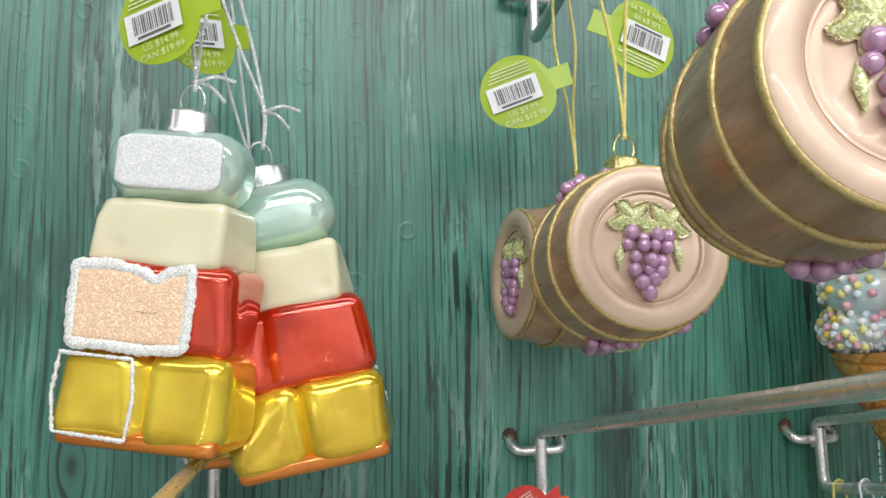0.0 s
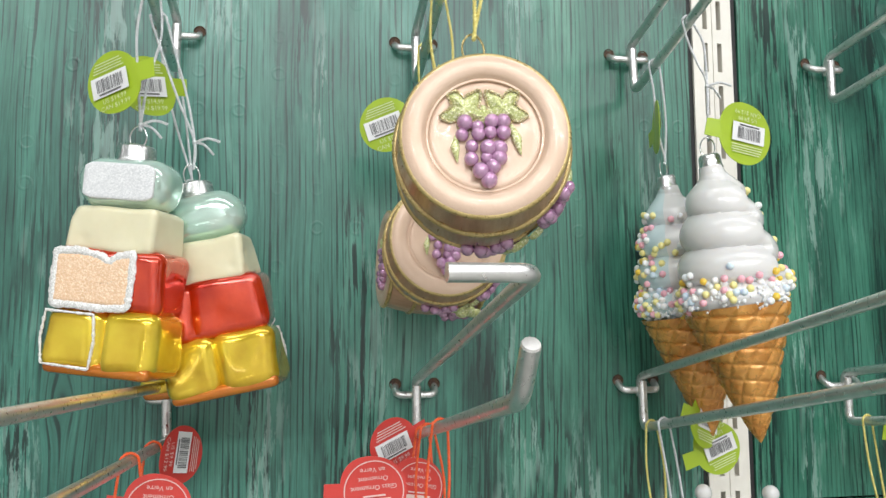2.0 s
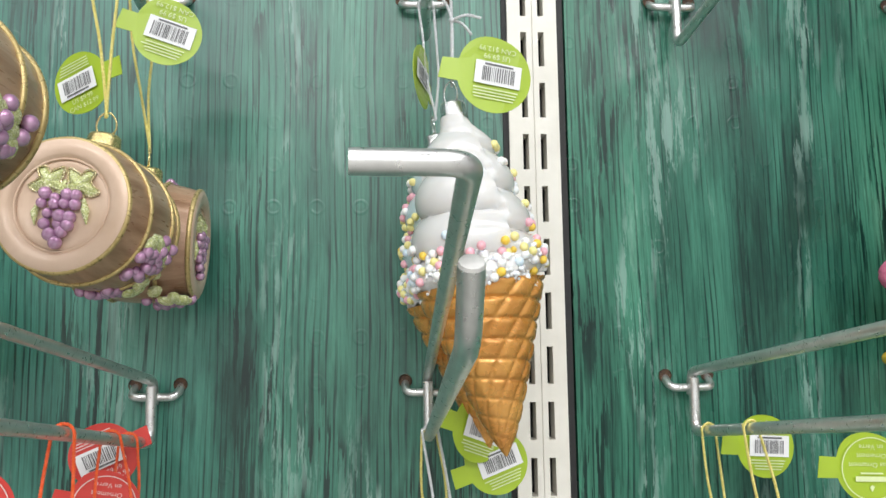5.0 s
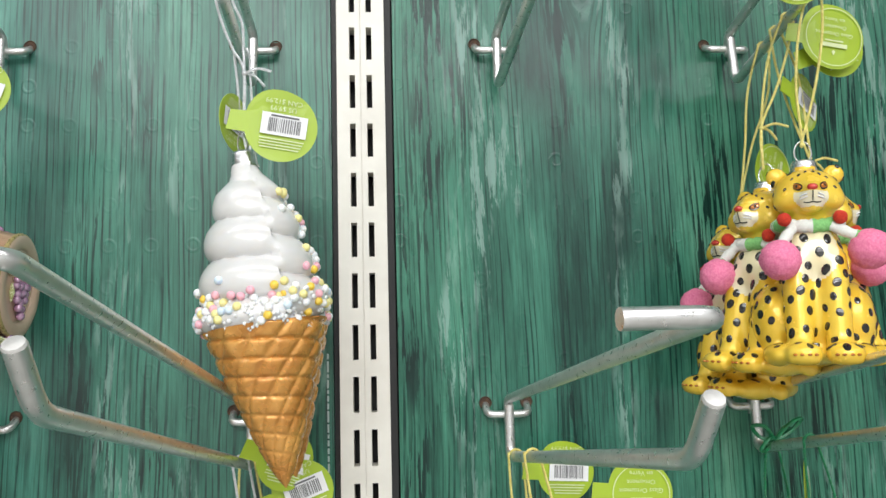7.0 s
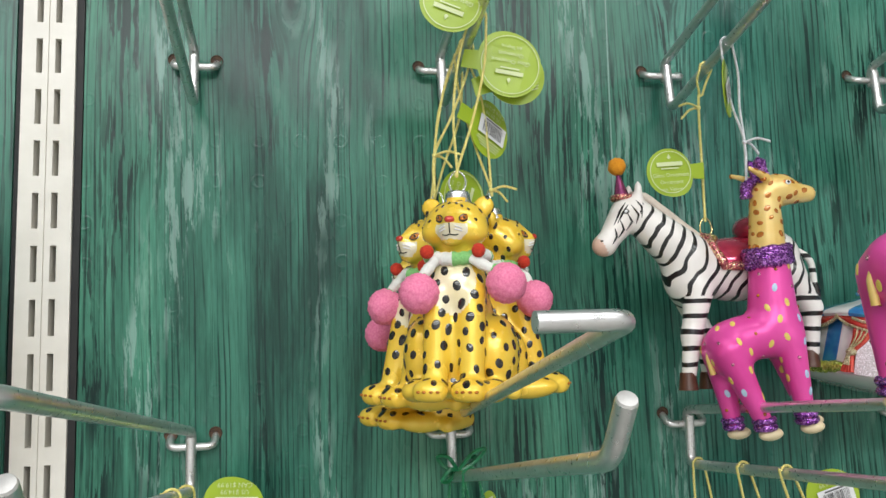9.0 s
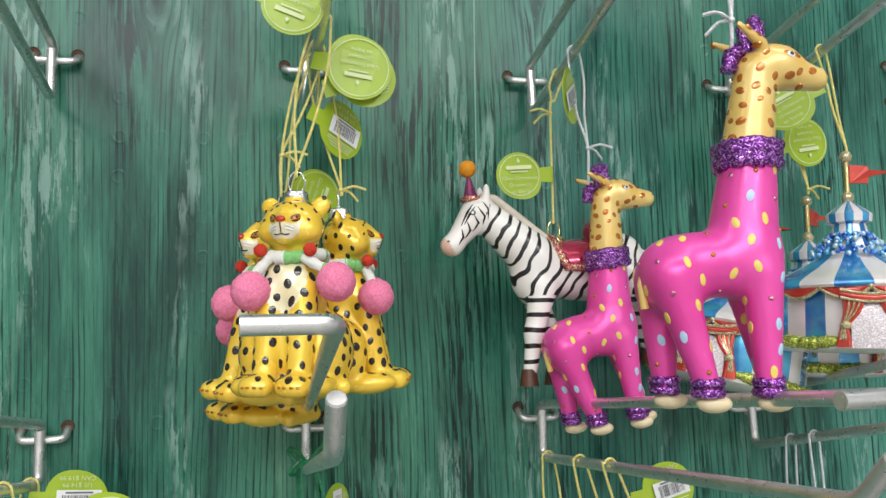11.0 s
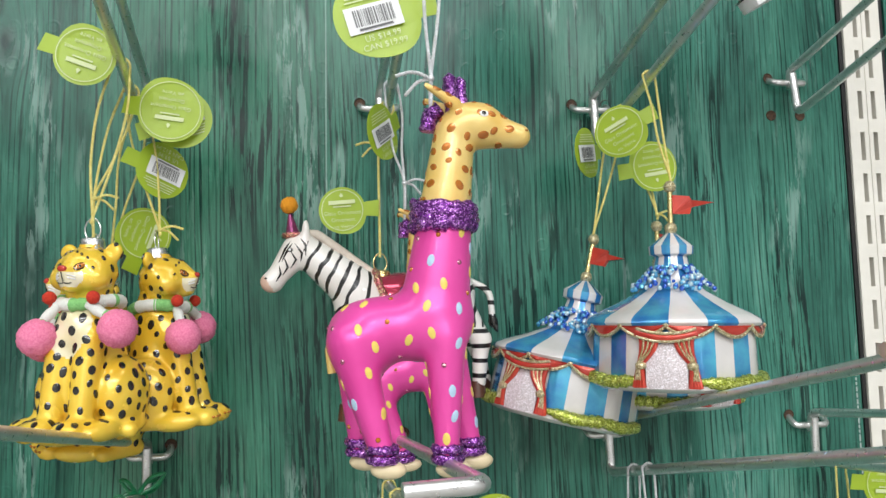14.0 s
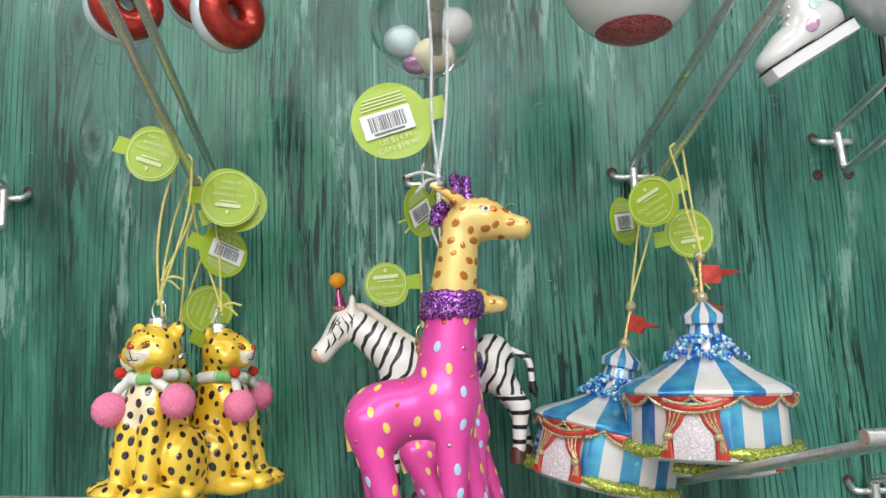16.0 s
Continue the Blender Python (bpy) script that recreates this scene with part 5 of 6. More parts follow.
    for i in range(300):
        a, u = rnd.uniform(0, 2 * math.pi), rnd.random() ** 1.3
        r, z = 0.0108 + 0.0130 * u, -0.0475 - 0.0130 * u
        rnd.choice(geos).add(*ball((r * math.cos(a), r * math.sin(a), z + rnd.uniform(0, 0.0012)), rnd.uniform(0.0010, 0.0017), 7, 5))
    for gg, mt in zip(geos, BEADS):
        tagged(part("bead_trim", gg, mt, thing, "loose glued glass beads"), kind="stuff")
    # swags round the eave
    for i in range(12):
        a0 = -math.pi / 2 + 2 * math.pi * (i + 0.5) / 12
        g, h = Geo(), Geo()
        pts = []
        for t in np.linspace(-1, 1, 11):
            a = a0 + t * math.pi / 12
            pts.append((0.0478 * math.cos(a), 0.0478 * math.sin(a), -0.0800 - 0.0058 * (1 - t * t)))
        top = [(0.0472 * math.cos(a0 + t * math.pi / 12), 0.0472 * math.sin(a0 + t * math.pi / 12), -0.0790) for t in np.linspace(-1, 1, 11)]
        mid = [((p[0] + q[0]) / 2 * 1.03, (p[1] + q[1]) / 2 * 1.03, (p[2] + q[2]) / 2) for p, q in zip(pts, top)]
        g.add(top + mid + pts, grid_faces(3, 11, False))
        swag = part("swag", g, TENTR, thing, "red scalloped swag")
        part("gold_trim", Geo().add(*tube(pts, 0.0011, 6)).add(*ball(pts[0], 0.0018, 8, 6)), GOLDGLIT, swag)
    # doorway with frosted panel, curtains and pelmet
    at = lambda x, z, out: (x, -math.sqrt(max(0.0472 ** 2 - x * x, 0)) * 0.985 - out, z)
    arch = []
    for i in range(13):
        x = -0.0105 + 0.021 * i / 12
        ztop = -0.0905 + 0.0050 * math.sqrt(max(0, 1 - (x / 0.0106) ** 2)) - 0.0035
        arch.append([at(x, -0.1125 + (ztop + 0.1125) * j / 8, 0.0016 + 0.0012 * math.sin(math.pi * j / 8)) for j in range(9)])
    v = [p for col in arch for p in col]
    door = part("doorway", Geo().add(v, grid_faces(13, 9, False)), DOORGLIT, thing, "white glitter doorway")
    for s in (-1, 1):
        g, h = Geo(), Geo()
        for k2 in range(4):
            x0 = s * (0.0035 + 0.0031 * k2)
            pts = [at(x0, -0.0835, 0.002), at(s * 0.0112 + (x0 - s * 0.0112) * 0.62, -0.0930, 0.0028), at(s * (0.0128 + 0.0004 * k2), -0.1000, 0.0026), at(s * (0.0118 + 0.0016 * k2), -0.1120, 0.0024)]
            pts = spread(rounded(pts, 0.004), 0.0012)
            g.add(*tube(pts, 0.0015, 7))
            if k2 < 3:
                h.add(*tube([(p[0] + s * 0.0013, p[1] - 0.0012, p[2]) for p in pts[:-3]], 0.0005, 5))
        cur = part("curtain", g, TENTR, thing, "red draped curtain")
        h.add(*ball(at(s * 0.0130, -0.1005, 0.0042), (0.0030, 0.0018, 0.0022), 10, 7))
        part("gold_tassel", h, GOLDGLIT, cur, "gold glitter tie-back")
    pel = [at(x, -0.0835 - 0.0026 * (1 - (x / 0.0150) ** 2), 0.0026) for x in np.linspace(-0.0150, 0.0150, 15)]
    p1 = part("pelmet", Geo().add(*tube(pel, 0.0024, 8)), TENTR, thing, "red pelmet")
    part("gold_trim", Geo().add(*tube([(x, y - 0.0016, z + 0.0022) for x, y, z in pel], 0.0009, 6)).add(*tube([(x, y - 0.0016, z - 0.0020) for x, y, z in pel], 0.0008, 6)), GOLDGLIT, p1)
    return thing


t1 = tent()
hang(t1, 1.0770, -0.1100, 1.4565, -28, 1.5, 0)
hang(copy_thing(t1, Matrix()), 1.0465, -0.0600, 1.4310, -46, 14, 0)
hang(copy_thing(t1, Matrix()), 1.0930, -0.0500, 1.4400, 24, 1, 0)


# ---- price tags on cords ----
def text_mesh(words, size):
    """Flat lettering in the built-in font as vertices and faces in the x-z plane, centred."""
    cu = bpy.data.curves.new("lettering", "FONT")
    cu.body, cu.size, cu.align_x, cu.align_y, cu.resolution_u = words, size, "CENTER", "CENTER", 2
    ob = new("lettering", cu)
    dg = bpy.context.evaluated_depsgraph_get()
    me = bpy.data.meshes.new_from_object(ob.evaluated_get(dg))
    v, f = [(p.co.x, 0.0, p.co.y) for p in me.vertices], [tuple(q.vertices) for q in me.polygons]
    bpy.data.objects.remove(ob)
    bpy.data.curves.remove(cu)
    bpy.data.meshes.remove(me)
    return v, f


WORDS = {w: text_mesh(w, s) for w, s in (("Glass Ornament", 0.0034), ("Ornement", 0.0034), ("en Verre", 0.0034), ("US $9.99", 0.0036), ("CAN $12.99", 0.0036), ("US $14.99", 0.0036), ("CAN $19.99", 0.0036))}


def flat_bar(geo, x0, x1, z0, z1, y=-0.0004):
    geo.add([(x0, y, z0), (x1, y, z0), (x1, y, z1), (x0, y, z1)], [(0, 1, 2, 3)])


def card(thing, at, yaw, roll, side, price, R=0.0163, red=False, nod=0.0):
    """A round hang card with a folded tab; side 'logo' or 'code' is what faces out."""
    rnd = random.Random(int(at[0] * 9000))
    m = pose(*at) @ pose(0, 0, 0, nod, 0, yaw) @ pose(0, 0, 0, 0, roll, 0)
    out = []
    for i in range(44):
        a = 0.30 + (2 * math.pi - 0.60) * i / 43
        k = R * (1 + 0.10 * max(0, math.cos(a + 0.9)) ** 6)
        out.append((k * math.cos(a), k * math.sin(a)))
    out += [(R + 0.0075, -0.0052), (R + 0.0085, 0.0050)]
    bend = lambda x, z: 0.00006 * ((x / 0.004) ** 2) * (1 if x > 0 else 0.4)
    n = len(out)
    v = [(x, bend(x, z) - 0.0002, z) for x, z in out] + [(x, bend(x, z) + 0.0002, z) for x, z in out]
    f = [tuple(range(n)), tuple(range(2 * n - 1, n - 1, -1))] + [((j + 1) % n, j, n + j, n + (j + 1) % n) for j in range(n)]
    c = part("card", Geo().add(v, f), TAGRED if red else TAGGREEN, thing, smooth=False, m=m)
    pale = PALERED if red else PALEINK
    if side == "code":
        g = Geo()
        flat_bar(g, -0.0128, 0.0100, -0.0062, 0.0050, -0.0009)
        lab = part("barcode_label", g, TAGWHITE, c, "white barcode sticker", smooth=False)
        g = Geo()
        x = -0.0095
        while x < 0.0070:
            w = rnd.choice((0.00022, 0.00038, 0.0006))
            flat_bar(g, x, x + w, -0.0036, 0.0034, -0.0012)
            x += w + rnd.choice((0.00025, 0.0004, 0.0006))
        flat_bar(g, -0.0085, 0.0055, -0.0053, -0.0044, -0.0012)
        tagged(part("barcode", g, PRINT, lab, smooth=False), kind="stuff")
        g = Geo()
        for k, z in enumerate((0.0068, 0.0083, 0.0098, 0.0113)):
            w = math.sqrt(R * R - z * z) * 0.72
            flat_bar(g, -w, w * rnd.uniform(0.75, 1), z, z + 0.0006, -0.0008)
        tagged(part("small_print", g, pale, c, smooth=False), kind="stuff")
        for w, z in zip(price, (-0.0090, -0.0127)):
            if w:
                v, f = WORDS[w]
                part("price_print", Geo().add([(x, -0.0008, q + z) for x, _, q in v], f), pale, c, smooth=False)
    else:
        ring = [((R - 0.0016) * math.cos(a), (R - 0.0016) * math.sin(a)) for a in np.linspace(0, 2 * math.pi, 61)]
        g = Geo()
        for (a, b2), (c2, d) in zip(ring, ring[1:]):
            k = (R - 0.0021) / (R - 0.0016)
            g.add([(a, -0.0010, b2), (c2, -0.0010, d), (c2 * k, -0.0010, d * k), (a * k, -0.0010, b2 * k)], [(0, 1, 2, 3)])
        part("ring_line", g, pale, c, smooth=False)
        g = Geo()
        g.add([(0, -0.0010, 0.0108), (0.0012, -0.0010, 0.0086), (0, -0.0010, 0.0076), (-0.0012, -0.0010, 0.0086)], [(0, 3, 2, 1)])
        flat_bar(g, -0.0080, 0.0080, 0.0036, 0.0060, -0.0010)
        flat_bar(g, -0.0055, 0.0055, 0.0018, 0.0026, -0.0010)
        part("brand_mark", g, pale, c, smooth=False)
        for w, z in (("Glass Ornament", -0.0018), ("Ornement", -0.0060), ("en Verre", -0.0102)):
            v, f = WORDS[w]
            part("lettering", Geo().add([(x, -0.0010, q + z) for x, _, q in v], f), pale, c, smooth=False)
    return c


def cord(thing, low, c, z, d, mat, gap=0.006, tails=True, knot=0.0, way=1):
    """A loop of cord from a cap up over a hook's prong, with a knot and loose ends."""
    rnd = random.Random(int(low[0] * 7000 + low[2] * 300))
    low, top = Vector(low), on_prong(c, z, d)
    g = Geo()
    k = low + Vector((0.0004, -0.0006, 0.003 + knot))
    over = [top + Vector((0.0042 * math.cos(a) , 0.0012 * math.cos(a), -0.0036 + 0.0046 * math.sin(a))) for a in np.linspace(math.pi, 0, 7)]
    wob = lambda: Vector((rnd.uniform(-0.0015, 0.0015), rnd.uniform(-0.001, 0.001), 0))
    a1 = [low, k, k.lerp(over[0], 0.35) + Vector((-gap * 0.3, 0, 0)) + wob(), k.lerp(over[0], 0.7) + Vector((-gap * 0.3, 0, 0)) + wob()] + over
    a2 = [over[-1], k.lerp(over[-1], 0.7) + Vector((gap * 0.3, 0, 0)) + wob(), k.lerp(over[-1], 0.35) + Vector((gap * 0.2, 0, 0)) + wob(), k, low]
    twisted(g, curve3(a1, 10))
    twisted(g, curve3(a2, 10))
    if tails:
        fuzzy(g, tuple(k), 0.0014, 0, rnd, 10, 7)
        for s in (-1, 1):
            e = k + Vector((way * (0.012 + 0.002 * s), -0.003 * s, -0.003 + 0.003 * s))
            twisted(g, curve3([k, k.lerp(e, 0.5) + Vector((0, 0, 0.002)), e], 8))
    return part("cord", g, mat, thing)


def price_tag(low, hook, mat, cards, red=False, **kw):
    kind = "red" if red else "lime green"
    tinsel = {"gold_cord": "gold", "silver_cord": "silver", "orange_ribbon": "orange", "green_ribbon": "green"}[mat.name]
    thing = tagged(new("price_tag"), f"{kind} round card price tag on {tinsel} cord over hook", "price tag", "price tags")
    cord(thing, low, *hook, mat, **kw)
    for row in cards:
        card(thing, *row, red=red)
    return thing


UP, DN = 1.5286, 1.3
P1, P2 = ("US $9.99", "CAN $12.99"), ("US $14.99", "CAN $19.99")
# stacked blocks
price_tag((0.1490, -0.0950, 1.4455), (1, UP, 0.092), SILVER_CORD, [((0.137, -0.104, 1.4680), -30, -14, "code", P2)])
price_tag((0.1725, -0.0690, 1.4310), (1, UP, 0.070), SILVER_CORD, [((0.1475, -0.070, 1.4770), 35, -10, "code", P2)], knot=0.012)
price_tag((0.1660, -0.0300, 1.4305), (1, UP, 0.036), SILVER_CORD, [], tails=False)
# barrels
price_tag((0.2960, -0.2330, 1.4520), (2, UP, 0.236), GOLD_CORD, [], tails=False)
price_tag((0.3090, -0.1050, 1.4320), (2, UP, 0.104), GOLD_CORD, [((0.3290, -0.083, 1.4805), 8, 197, "code", P1)], tails=False)
price_tag((0.3110, -0.0480, 1.4290), (2, UP, 0.052), GOLD_CORD, [((0.2800, -0.062, 1.4620), -22, -18, "code", P1)], tails=False)
# ice creams
price_tag((0.4670, -0.0930, 1.4510), (3, UP, 0.093), SILVER_CORD, [((0.4870, -0.100, 1.4540), 10, 188, "code", P1, 0.0182)], knot=0.030)
price_tag((0.4610, -0.0470, 1.4470), (3, UP, 0.045), SILVER_CORD, [((0.4545, -0.052, 1.4700), 72, 10, "code", P1)], tails=False)
# leopards
price_tag((0.7545, -0.1030, 1.4400), (5, UP, 0.103), GOLD_CORD, [((0.7530, -0.113, 1.5290), 0, 200, "logo", P1)], gap=0.014, tails=False)
price_tag((0.7805, -0.0630, 1.4375), (5, UP, 0.063), GOLD_CORD, [((0.7905, -0.080, 1.5080), 4, 188, "logo", P1, 0.0185), ((0.7950, -0.074, 1.5050), 8, 160, "code", P1, 0.0178)], gap=0.010)
price_tag((0.7470, -0.0750, 1.4345), (5, UP, 0.075), GOLD_CORD, [((0.7820, -0.060, 1.4760), 38, 200, "code", P1)], gap=0.006, knot=0.02)
price_tag((0.7470, -0.0430, 1.4205), (5, UP, 0.048), GOLD_CORD, [((0.7680, -0.045, 1.4400), 30, 110, "logo", P1)], gap=0.008, tails=False)
# zebra and giraffes
price_tag((0.9105, -0.0590, 1.4225), (6, UP, 0.059), GOLD_CORD, [((0.8880, -0.064, 1.4510), 0, -4, "logo", P1, 0.0142)], knot=0.066, gap=0.003, way=-1)
price_tag((0.9240, -0.0840, 1.4390), (6, UP, 0.084), SILVER_CORD, [((0.9120, -0.092, 1.4930), 55, -30, "code", P2)], knot=0.022, gap=0.004)
price_tag((0.9220, -0.2420, 1.4640), (6, UP, 0.243), SILVER_CORD, [((0.9020, -0.236, 1.5070), 0, -16, "code", P2, 0.0175)], knot=0.012, gap=0.003, way=-1)
# tents
price_tag((1.0770, -0.1100, 1.4590), (7, UP, 0.104), GOLD_CORD, [((1.0590, -0.082, 1.4960), -38, -24, "logo", P2)], gap=0.003, tails=False)
price_tag((1.0465, -0.0600, 1.4335), (7, UP, 0.052), GOLD_CORD, [((1.0490, -0.047, 1.4900), 45, -10, "code", P2)], gap=0.003, tails=False)
price_tag((1.0920, -0.0530, 1.4445), (7, UP, 0.060), GOLD_CORD, [((1.0890, -0.060, 1.4780), 5, 170, "logo", P2)], gap=0.003)
# lower row: goods hang below, their tags and cords show
price_tag((0.1560, -0.0500, 1.1900), (1, DN, 0.050), ORANGE_RIB, [((0.1660, -0.040, 1.2720), 55, 100, "code", P1)], red=True, gap=0.010, tails=False)
price_tag((0.1500, -0.1100, 1.1800), (1, DN, 0.105), ORANGE_RIB, [((0.1640, -0.104, 1.2560), 5, 186, "logo", P1)], red=True, gap=0.010, tails=False)
price_tag((0.3000, -0.0400, 1.1900), (2, DN, 0.045), ORANGE_RIB, [((0.2880, -0.036, 1.2730), 20, -22, "code", P1)], red=True, gap=0.014)
price_tag((0.3060, -0.0650, 1.1850), (2, DN, 0.068), ORANGE_RIB, [((0.2980, -0.060, 1.2520), 12, 190, "logo", P1)], red=True, gap=0.016)
price_tag((0.2960, -0.1250, 1.1850), (2, DN, 0.120), ORANGE_RIB, [((0.2680, -0.122, 1.2640), 0, 176, "logo", P1)], red=True, gap=0.012, tails=False)
price_tag((0.4640, -0.0240, 1.1800), (3, DN, 0.024), GOLD_CORD, [], gap=0.008)
price_tag((0.4720, -0.0430, 1.1800), (3, DN, 0.043), SILVER_CORD, [((0.4910, -0.046, 1.2660), 6, 160, "code", P1), ((0.4820, -0.050, 1.2830), 30, 200, "code", P1)], gap=0.008)
price_tag((0.6180, -0.0350, 1.1800), (4, DN, 0.030), GOLD_CORD, [((0.6370, -0.040, 1.2700), 6, 184, "code", P2)], gap=0.006)
price_tag((0.6300, -0.0850, 1.1700), (4, DN, 0.080), GOLD_CORD, [((0.6640, -0.090, 1.2660), 0, 182, "logo", P2)], gap=0.006, tails=False)
price_tag((0.7680, -0.0300, 1.1800), (5, DN, 0.030), GREEN_RIB, [((0.7790, -0.034, 1.2540), 58, 90, "code", P1)], gap=0.014)
price_tag((0.7720, -0.0800, 1.1800), (5, DN, 0.075), GREEN_RIB, [], gap=0.014, tails=False)
price_tag((0.9200, -0.0250, 1.1900), (6, DN, 0.022), GOLD_CORD, [], gap=0.006)
price_tag((0.9400, -0.0700, 1.1800), (6, DN, 0.072), GOLD_CORD, [], gap=0.006, tails=False)
price_tag((0.9560, -0.1150, 1.1700), (6, DN, 0.112), GOLD_CORD, [((0.9780, -0.060, 1.2600), 0, 165, "code", P2)], gap=0.008)
price_tag((1.0700, -0.0500, 1.1800), (7, DN, 0.050), SILVER_CORD, [], gap=0.004)
price_tag((1.0760, -0.0720, 1.1800), (7, DN, 0.072), SILVER_CORD, [], gap=0.004, tails=False)
price_tag((1.2190, -0.0400, 1.1800), (8, DN, 0.040), GOLD_CORD, [((1.2430, -0.050, 1.2660), 5, 186, "logo", P2)], gap=0.006)

# a green bow on the ribbon and white ball tips of the goods below
bow = Geo()
c0 = on_prong(5, DN, 0.034)
for k in ((0.012, 0.006, 0.006), (-0.011, 0.004, 0.008), (0.016, -0.002, 0.012), (-0.010, -0.004, -0.004)):
    e = c0 + Vector(k)
    bow.add(*tube(curve3([c0, c0.lerp(e, 0.5) + Vector((0, -0.003, 0.004)), e, c0.lerp(e, 0.6) + Vector((0, 0.002, -0.003)), c0], 6), 0.0012, 6))
tagged(part("ribbon_bow", bow, GREEN_RIB), "dark green satin ribbon bow tied on a hook", "ribbon")
for x, y, z in ((0.4780, -0.050, 1.2400), (0.5235, -0.050, 1.2375), (1.0530, -0.030, 1.2380), (1.2370, -0.030, 1.2290)):
    g = Geo().add(*tube([(x, y, z - 0.070), (x, y, z - 0.004)], (0.0060, 0.0022), 14))
    stem = tagged(new("finial_ornament"), "white round-tipped finial ornament hanging below", "ornament", "finial ornaments")
    part("stem", g, SOFTWHITE, stem)
    part("ball_tip", Geo().add(*ball((x, y, z), 0.0052, 18, 12)), SOFTWHITE, stem)

# ---- goods on the row above ----
TOPZ = 1.7572
FOIL = plain("red_foil", (0.50, 0.035, 0.02), (0.30, 0.015, 0.01), 260, 0.2, 0.6, bump=0.9, bscale=260, coat=0.5)
ICEB = plain("ice_blue_glaze", (0.58, 0.70, 0.74), (0.70, 0.78, 0.80), 60, 0.18, 0.3, coat=0.6)
REDGLIT = glitter("red_glitter", (0.42, 0.05, 0.06), (0.8, 0.3, 0.3), 2200, 0.4, 0.6, 0.7)
CLEAR, nt, bs = nodes_of("clear_plastic")
bs.inputs["Transmission Weight"].default_value, bs.inputs["Roughness"].default_value, bs.inputs["IOR"].default_value = 1.0, 0.03, 1.25
bs.inputs["Base Color"].default_value = (0.97, 0.97, 0.98, 1)
GREY = plain("frosted_grey_glass", (0.60, 0.61, 0.62), (0.5, 0.51, 0.53), 30, 0.25, 0.2, coat=0.4)


def top_cord(thing, low, c, d, mat):
    cord(thing, low, c, TOPZ, d, mat, tails=False, gap=0.003)


for x, y, z, yaw in ((0.7510, -0.155, 1.6030, 40), (0.8080, -0.150, 1.5985, 50), (0.7860, -0.125, 1.6230, 20)):
    thing = tagged(new("ring_ornament"), "ring ornament in crinkled red foil and ice blue glaze", "ornament", "ring ornaments")
    for name, mt, dy in (("foil_ring", FOIL, -0.0042), ("glaze_ring", ICEB, 0.0042)):
        pts = [(0.0125 * math.cos(a), dy, 0.0125 * math.sin(a)) for a in np.linspace(0, 2 * math.pi, 41)[:-1]]
        part(name, Geo().add(*tube(pts, 0.0082, 16, closed=True), 0, pose(x, y, z, 0, 0, yaw)), mt, thing)
    top_cord(thing, (x, y, z + 0.021), 5, -y, SILVER_CORD)

thing = tagged(new("globe_ornament"), "clear plastic globe ornament with pale fillings inside", "ornament")
v, f = lathe([(0.0, 0.028), (0.010, 0.0265), (0.020, 0.020), (0.0265, 0.009), (0.028, 0.0), (0.0265, -0.009), (0.020, -0.020), (0.010, -0.0265), (0.0, -0.028)], 40)
globe = part("globe", Geo().add(v, [q[::-1] for q in f], 0, pose(0.919, -0.200, 1.5685)), CLEAR, thing, "clear globe")
for x, z, r, mt in ((0.922, 1.552, 0.010, CREAM), (0.909, 1.560, 0.008, PALEBLUE), (0.930, 1.566, 0.009, SOFTWHITE), (0.914, 1.548, 0.006, GRAPE)):
    part("filling", Geo().add(*ball((x, -0.200, z), (r, r * 0.7, r * 0.9), 18, 12)), mt, thing)
g = Geo()
add_cap(g, (0.919, -0.200, 1.6030), 0)
part("cap", g, SILVER, thing)
top_cord(thing, (0.919, -0.200, 1.6110), 6, 0.200, SILVER_CORD)

thing = tagged(new("ball_ornament"), "white ball ornament with a red glitter base band", "ornament")
C = (1.0365, -0.150, 1.6155)
prof = [(0.0395 * math.sin(a), 0.0395 * math.cos(a)) for a in np.linspace(0, 2.62, 24)]
v, f = lathe(prof, 48)
part("ball", Geo().add(v, [q[::-1] for q in f], 0, pose(*C)), SOFTWHITE, thing)
v, f = lathe([(0.0402 * math.sin(a), 0.0402 * math.cos(a)) for a in np.linspace(2.58, math.pi, 12)], 48)
part("glitter_base", Geo().add(v, [q[::-1] for q in f], 0, pose(*C)), REDGLIT, thing, "red glitter base")
g = Geo()
add_cap(g, (C[0], C[1], C[2] + 0.047), 0)
part("cap", g, SILVER, thing)
top_cord(thing, (C[0], C[1], C[2] + 0.055), 7, 0.150, SILVER_CORD)

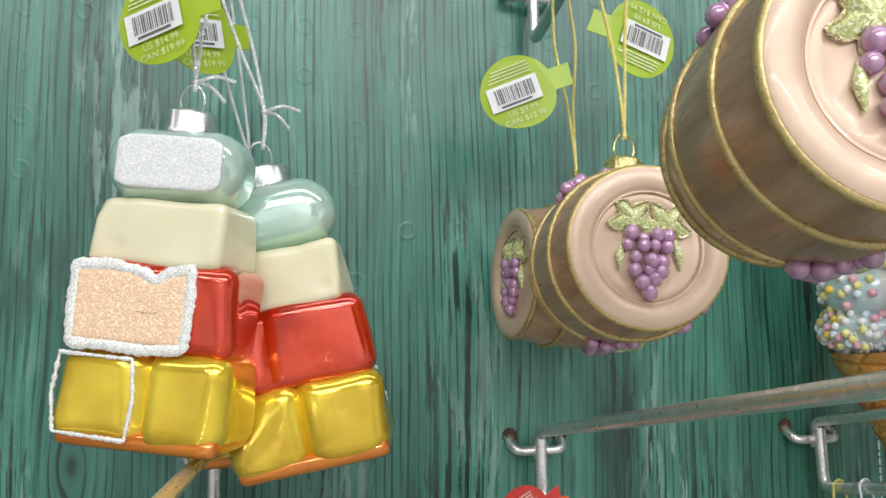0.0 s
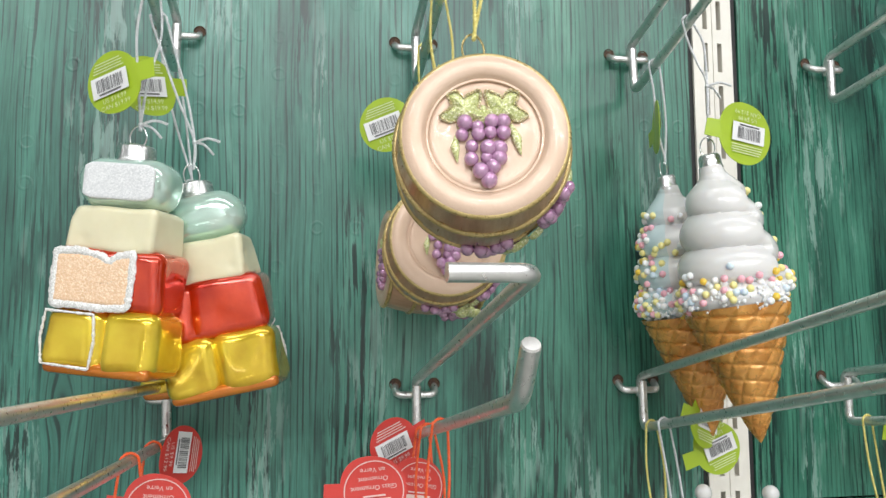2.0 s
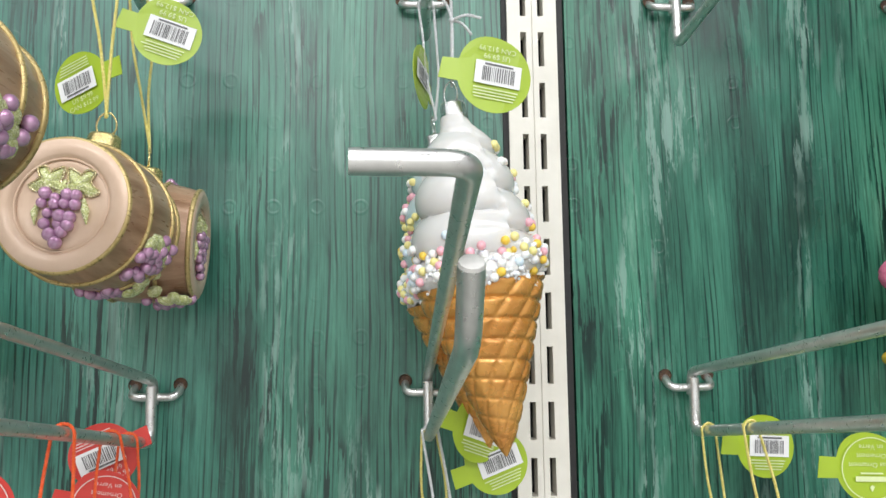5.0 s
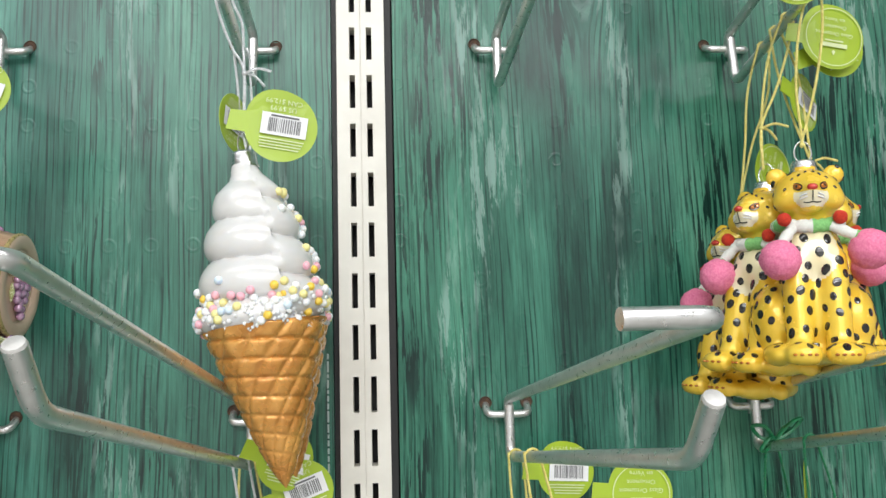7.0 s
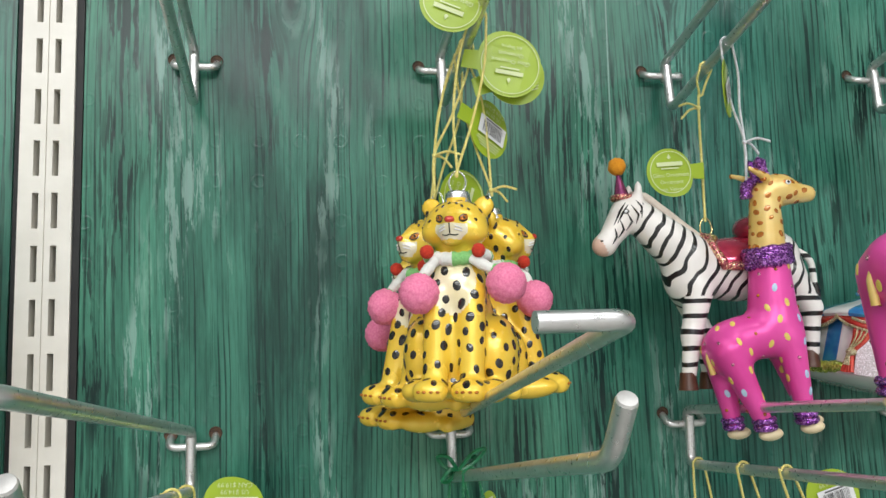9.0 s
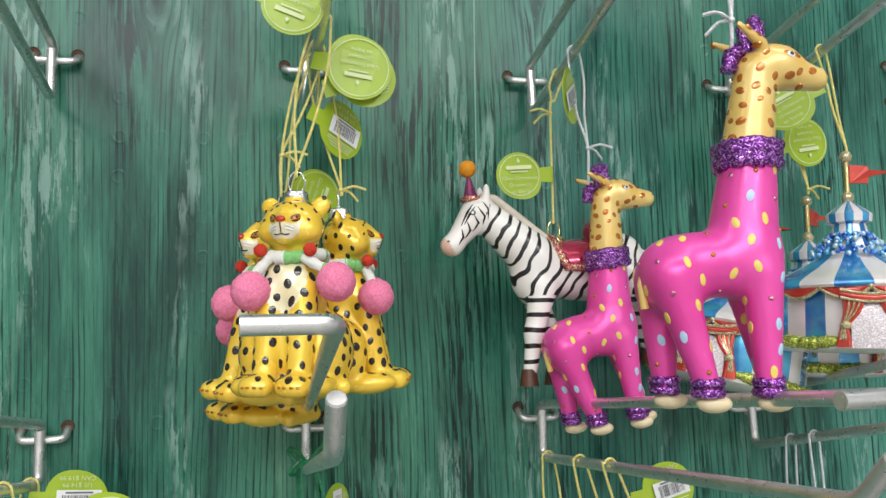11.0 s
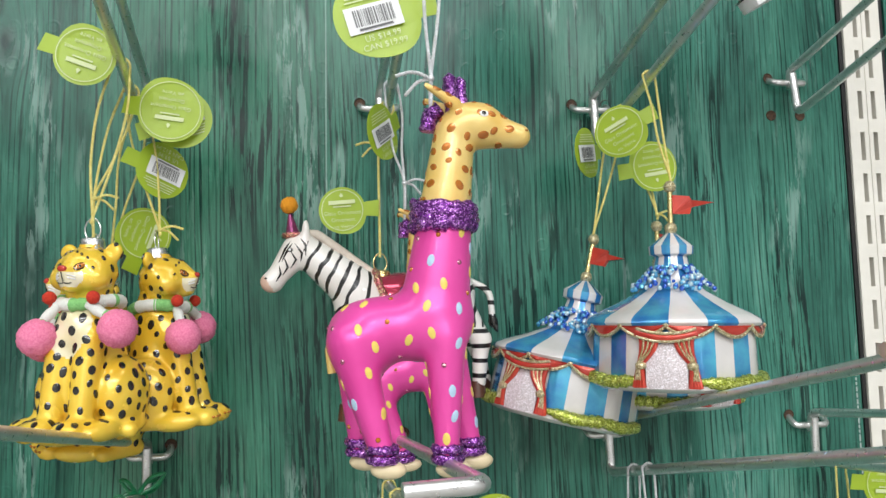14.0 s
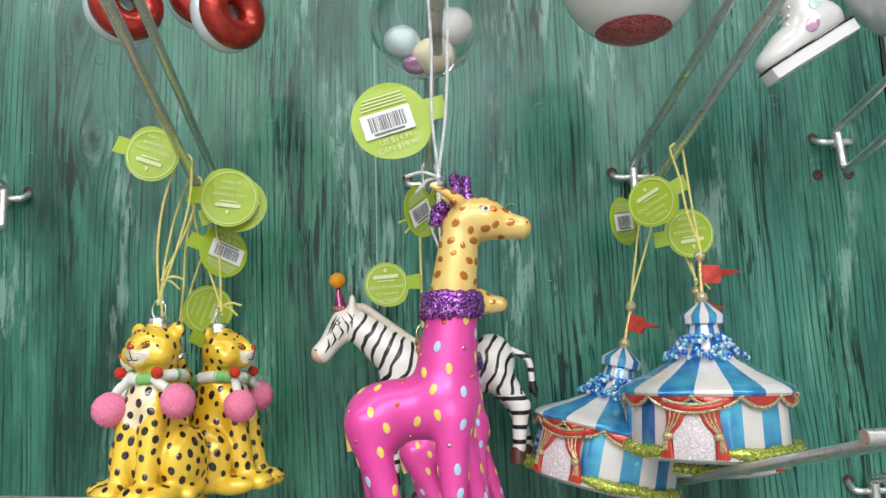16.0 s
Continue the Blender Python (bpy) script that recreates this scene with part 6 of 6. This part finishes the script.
# sneaker: shaped upper on a rubber sole, tipped toe-down
thing = tagged(new("sneaker_ornament"), "white high-top sneaker ornament with pastel blotches and black sole line", "ornament")
m = pose(1.1380, -0.140, 1.5720, 0, -30, 0) @ pose(0, 0, 0, 0, 0, 0)
S = [("egg", (-0.016, 0, 0.004), None, (0.0150, 0.0105, 0.0085)), ("limb", (-0.008, 0, 0.006), (0.018, 0, 0.008), (0.0105, 0.0115)), ("limb", (0.008, 0, 0.010), (0.018, 0, 0.036), (0.0115, 0.0110))]
v, f = skin(S, 0.0014, 0.006)
part("upper", Geo().add(v, f, 0, m), SOFTWHITE, thing, "white canvas upper")
out = [(-0.031, 0), (-0.028, 0.008), (-0.016, 0.0115), (0.0, 0.0100), (0.018, 0.0110), (0.029, 0.008), (0.031, 0), (0.029, -0.008), (0.018, -0.0110), (0.0, -0.0100), (-0.016, -0.0115), (-0.028, -0.008)]
k = len(out)
v = [(x, y, -0.0075) for x, y in out] + [(x * 1.01, y * 1.03, -0.0005) for x, y in out]
part("sole", Geo().add(v, [tuple(range(k))[::-1], tuple(range(k, 2 * k))] + [(j, (j + 1) % k, k + (j + 1) % k, k + j) for j in range(k)], 0, m), TAGWHITE, thing, "white rubber sole")
part("sole_line", Geo().add(*tube(spread([(x * 1.015, y * 1.04, 0.0) for x, y in out + out[:1]], 0.002)[:-1], 0.0008, 6, closed=True), 0, m), INK, thing, "thin black line")
for (x, y, z), mt in (((0.004, -0.014, 0.008), GRAPE), ((0.014, -0.013, 0.018), PALEBLUE), ((0.010, -0.013, 0.030), LEAFG)):
    p, nrm = onto(S, (x, y, z), 0.006)
    g = Geo()
    dot(g, p, nrm, 0.0048, 0.0038, 0, 0.0006, 0.4, 16)
    part("blotch", Geo().add(np.concatenate(g.v), g.f, 0, m), mt, thing, "pastel painted blotch")
g = Geo()
for i in range(5):
    g.add(*tube([m @ Vector((-0.004 + 0.0035 * i, s * 0.006, 0.0165 + 0.004 * i)) for s in (-1, 0, 1)], 0.0009, 6))
part("laces", g, TAGWHITE, thing, "white laces")
top_cord(thing, tuple(m @ Vector((0.018, 0, 0.046))), 8, 0.140, SILVER_CORD)

thing = tagged(new("frosted_ornament"), "grey frosted glass drop ornament", "ornament")
v, f = lathe([(0.0, -0.040), (0.012, -0.036), (0.024, -0.022), (0.030, 0.0), (0.026, 0.020), (0.014, 0.034), (0.0, 0.040)], 40)
part("drop", Geo().add(v, f, 0, pose(1.1880, -0.150, 1.6140)), GREY, thing)
top_cord(thing, (1.1880, -0.150, 1.6540), 8, 0.160, SILVER_CORD)
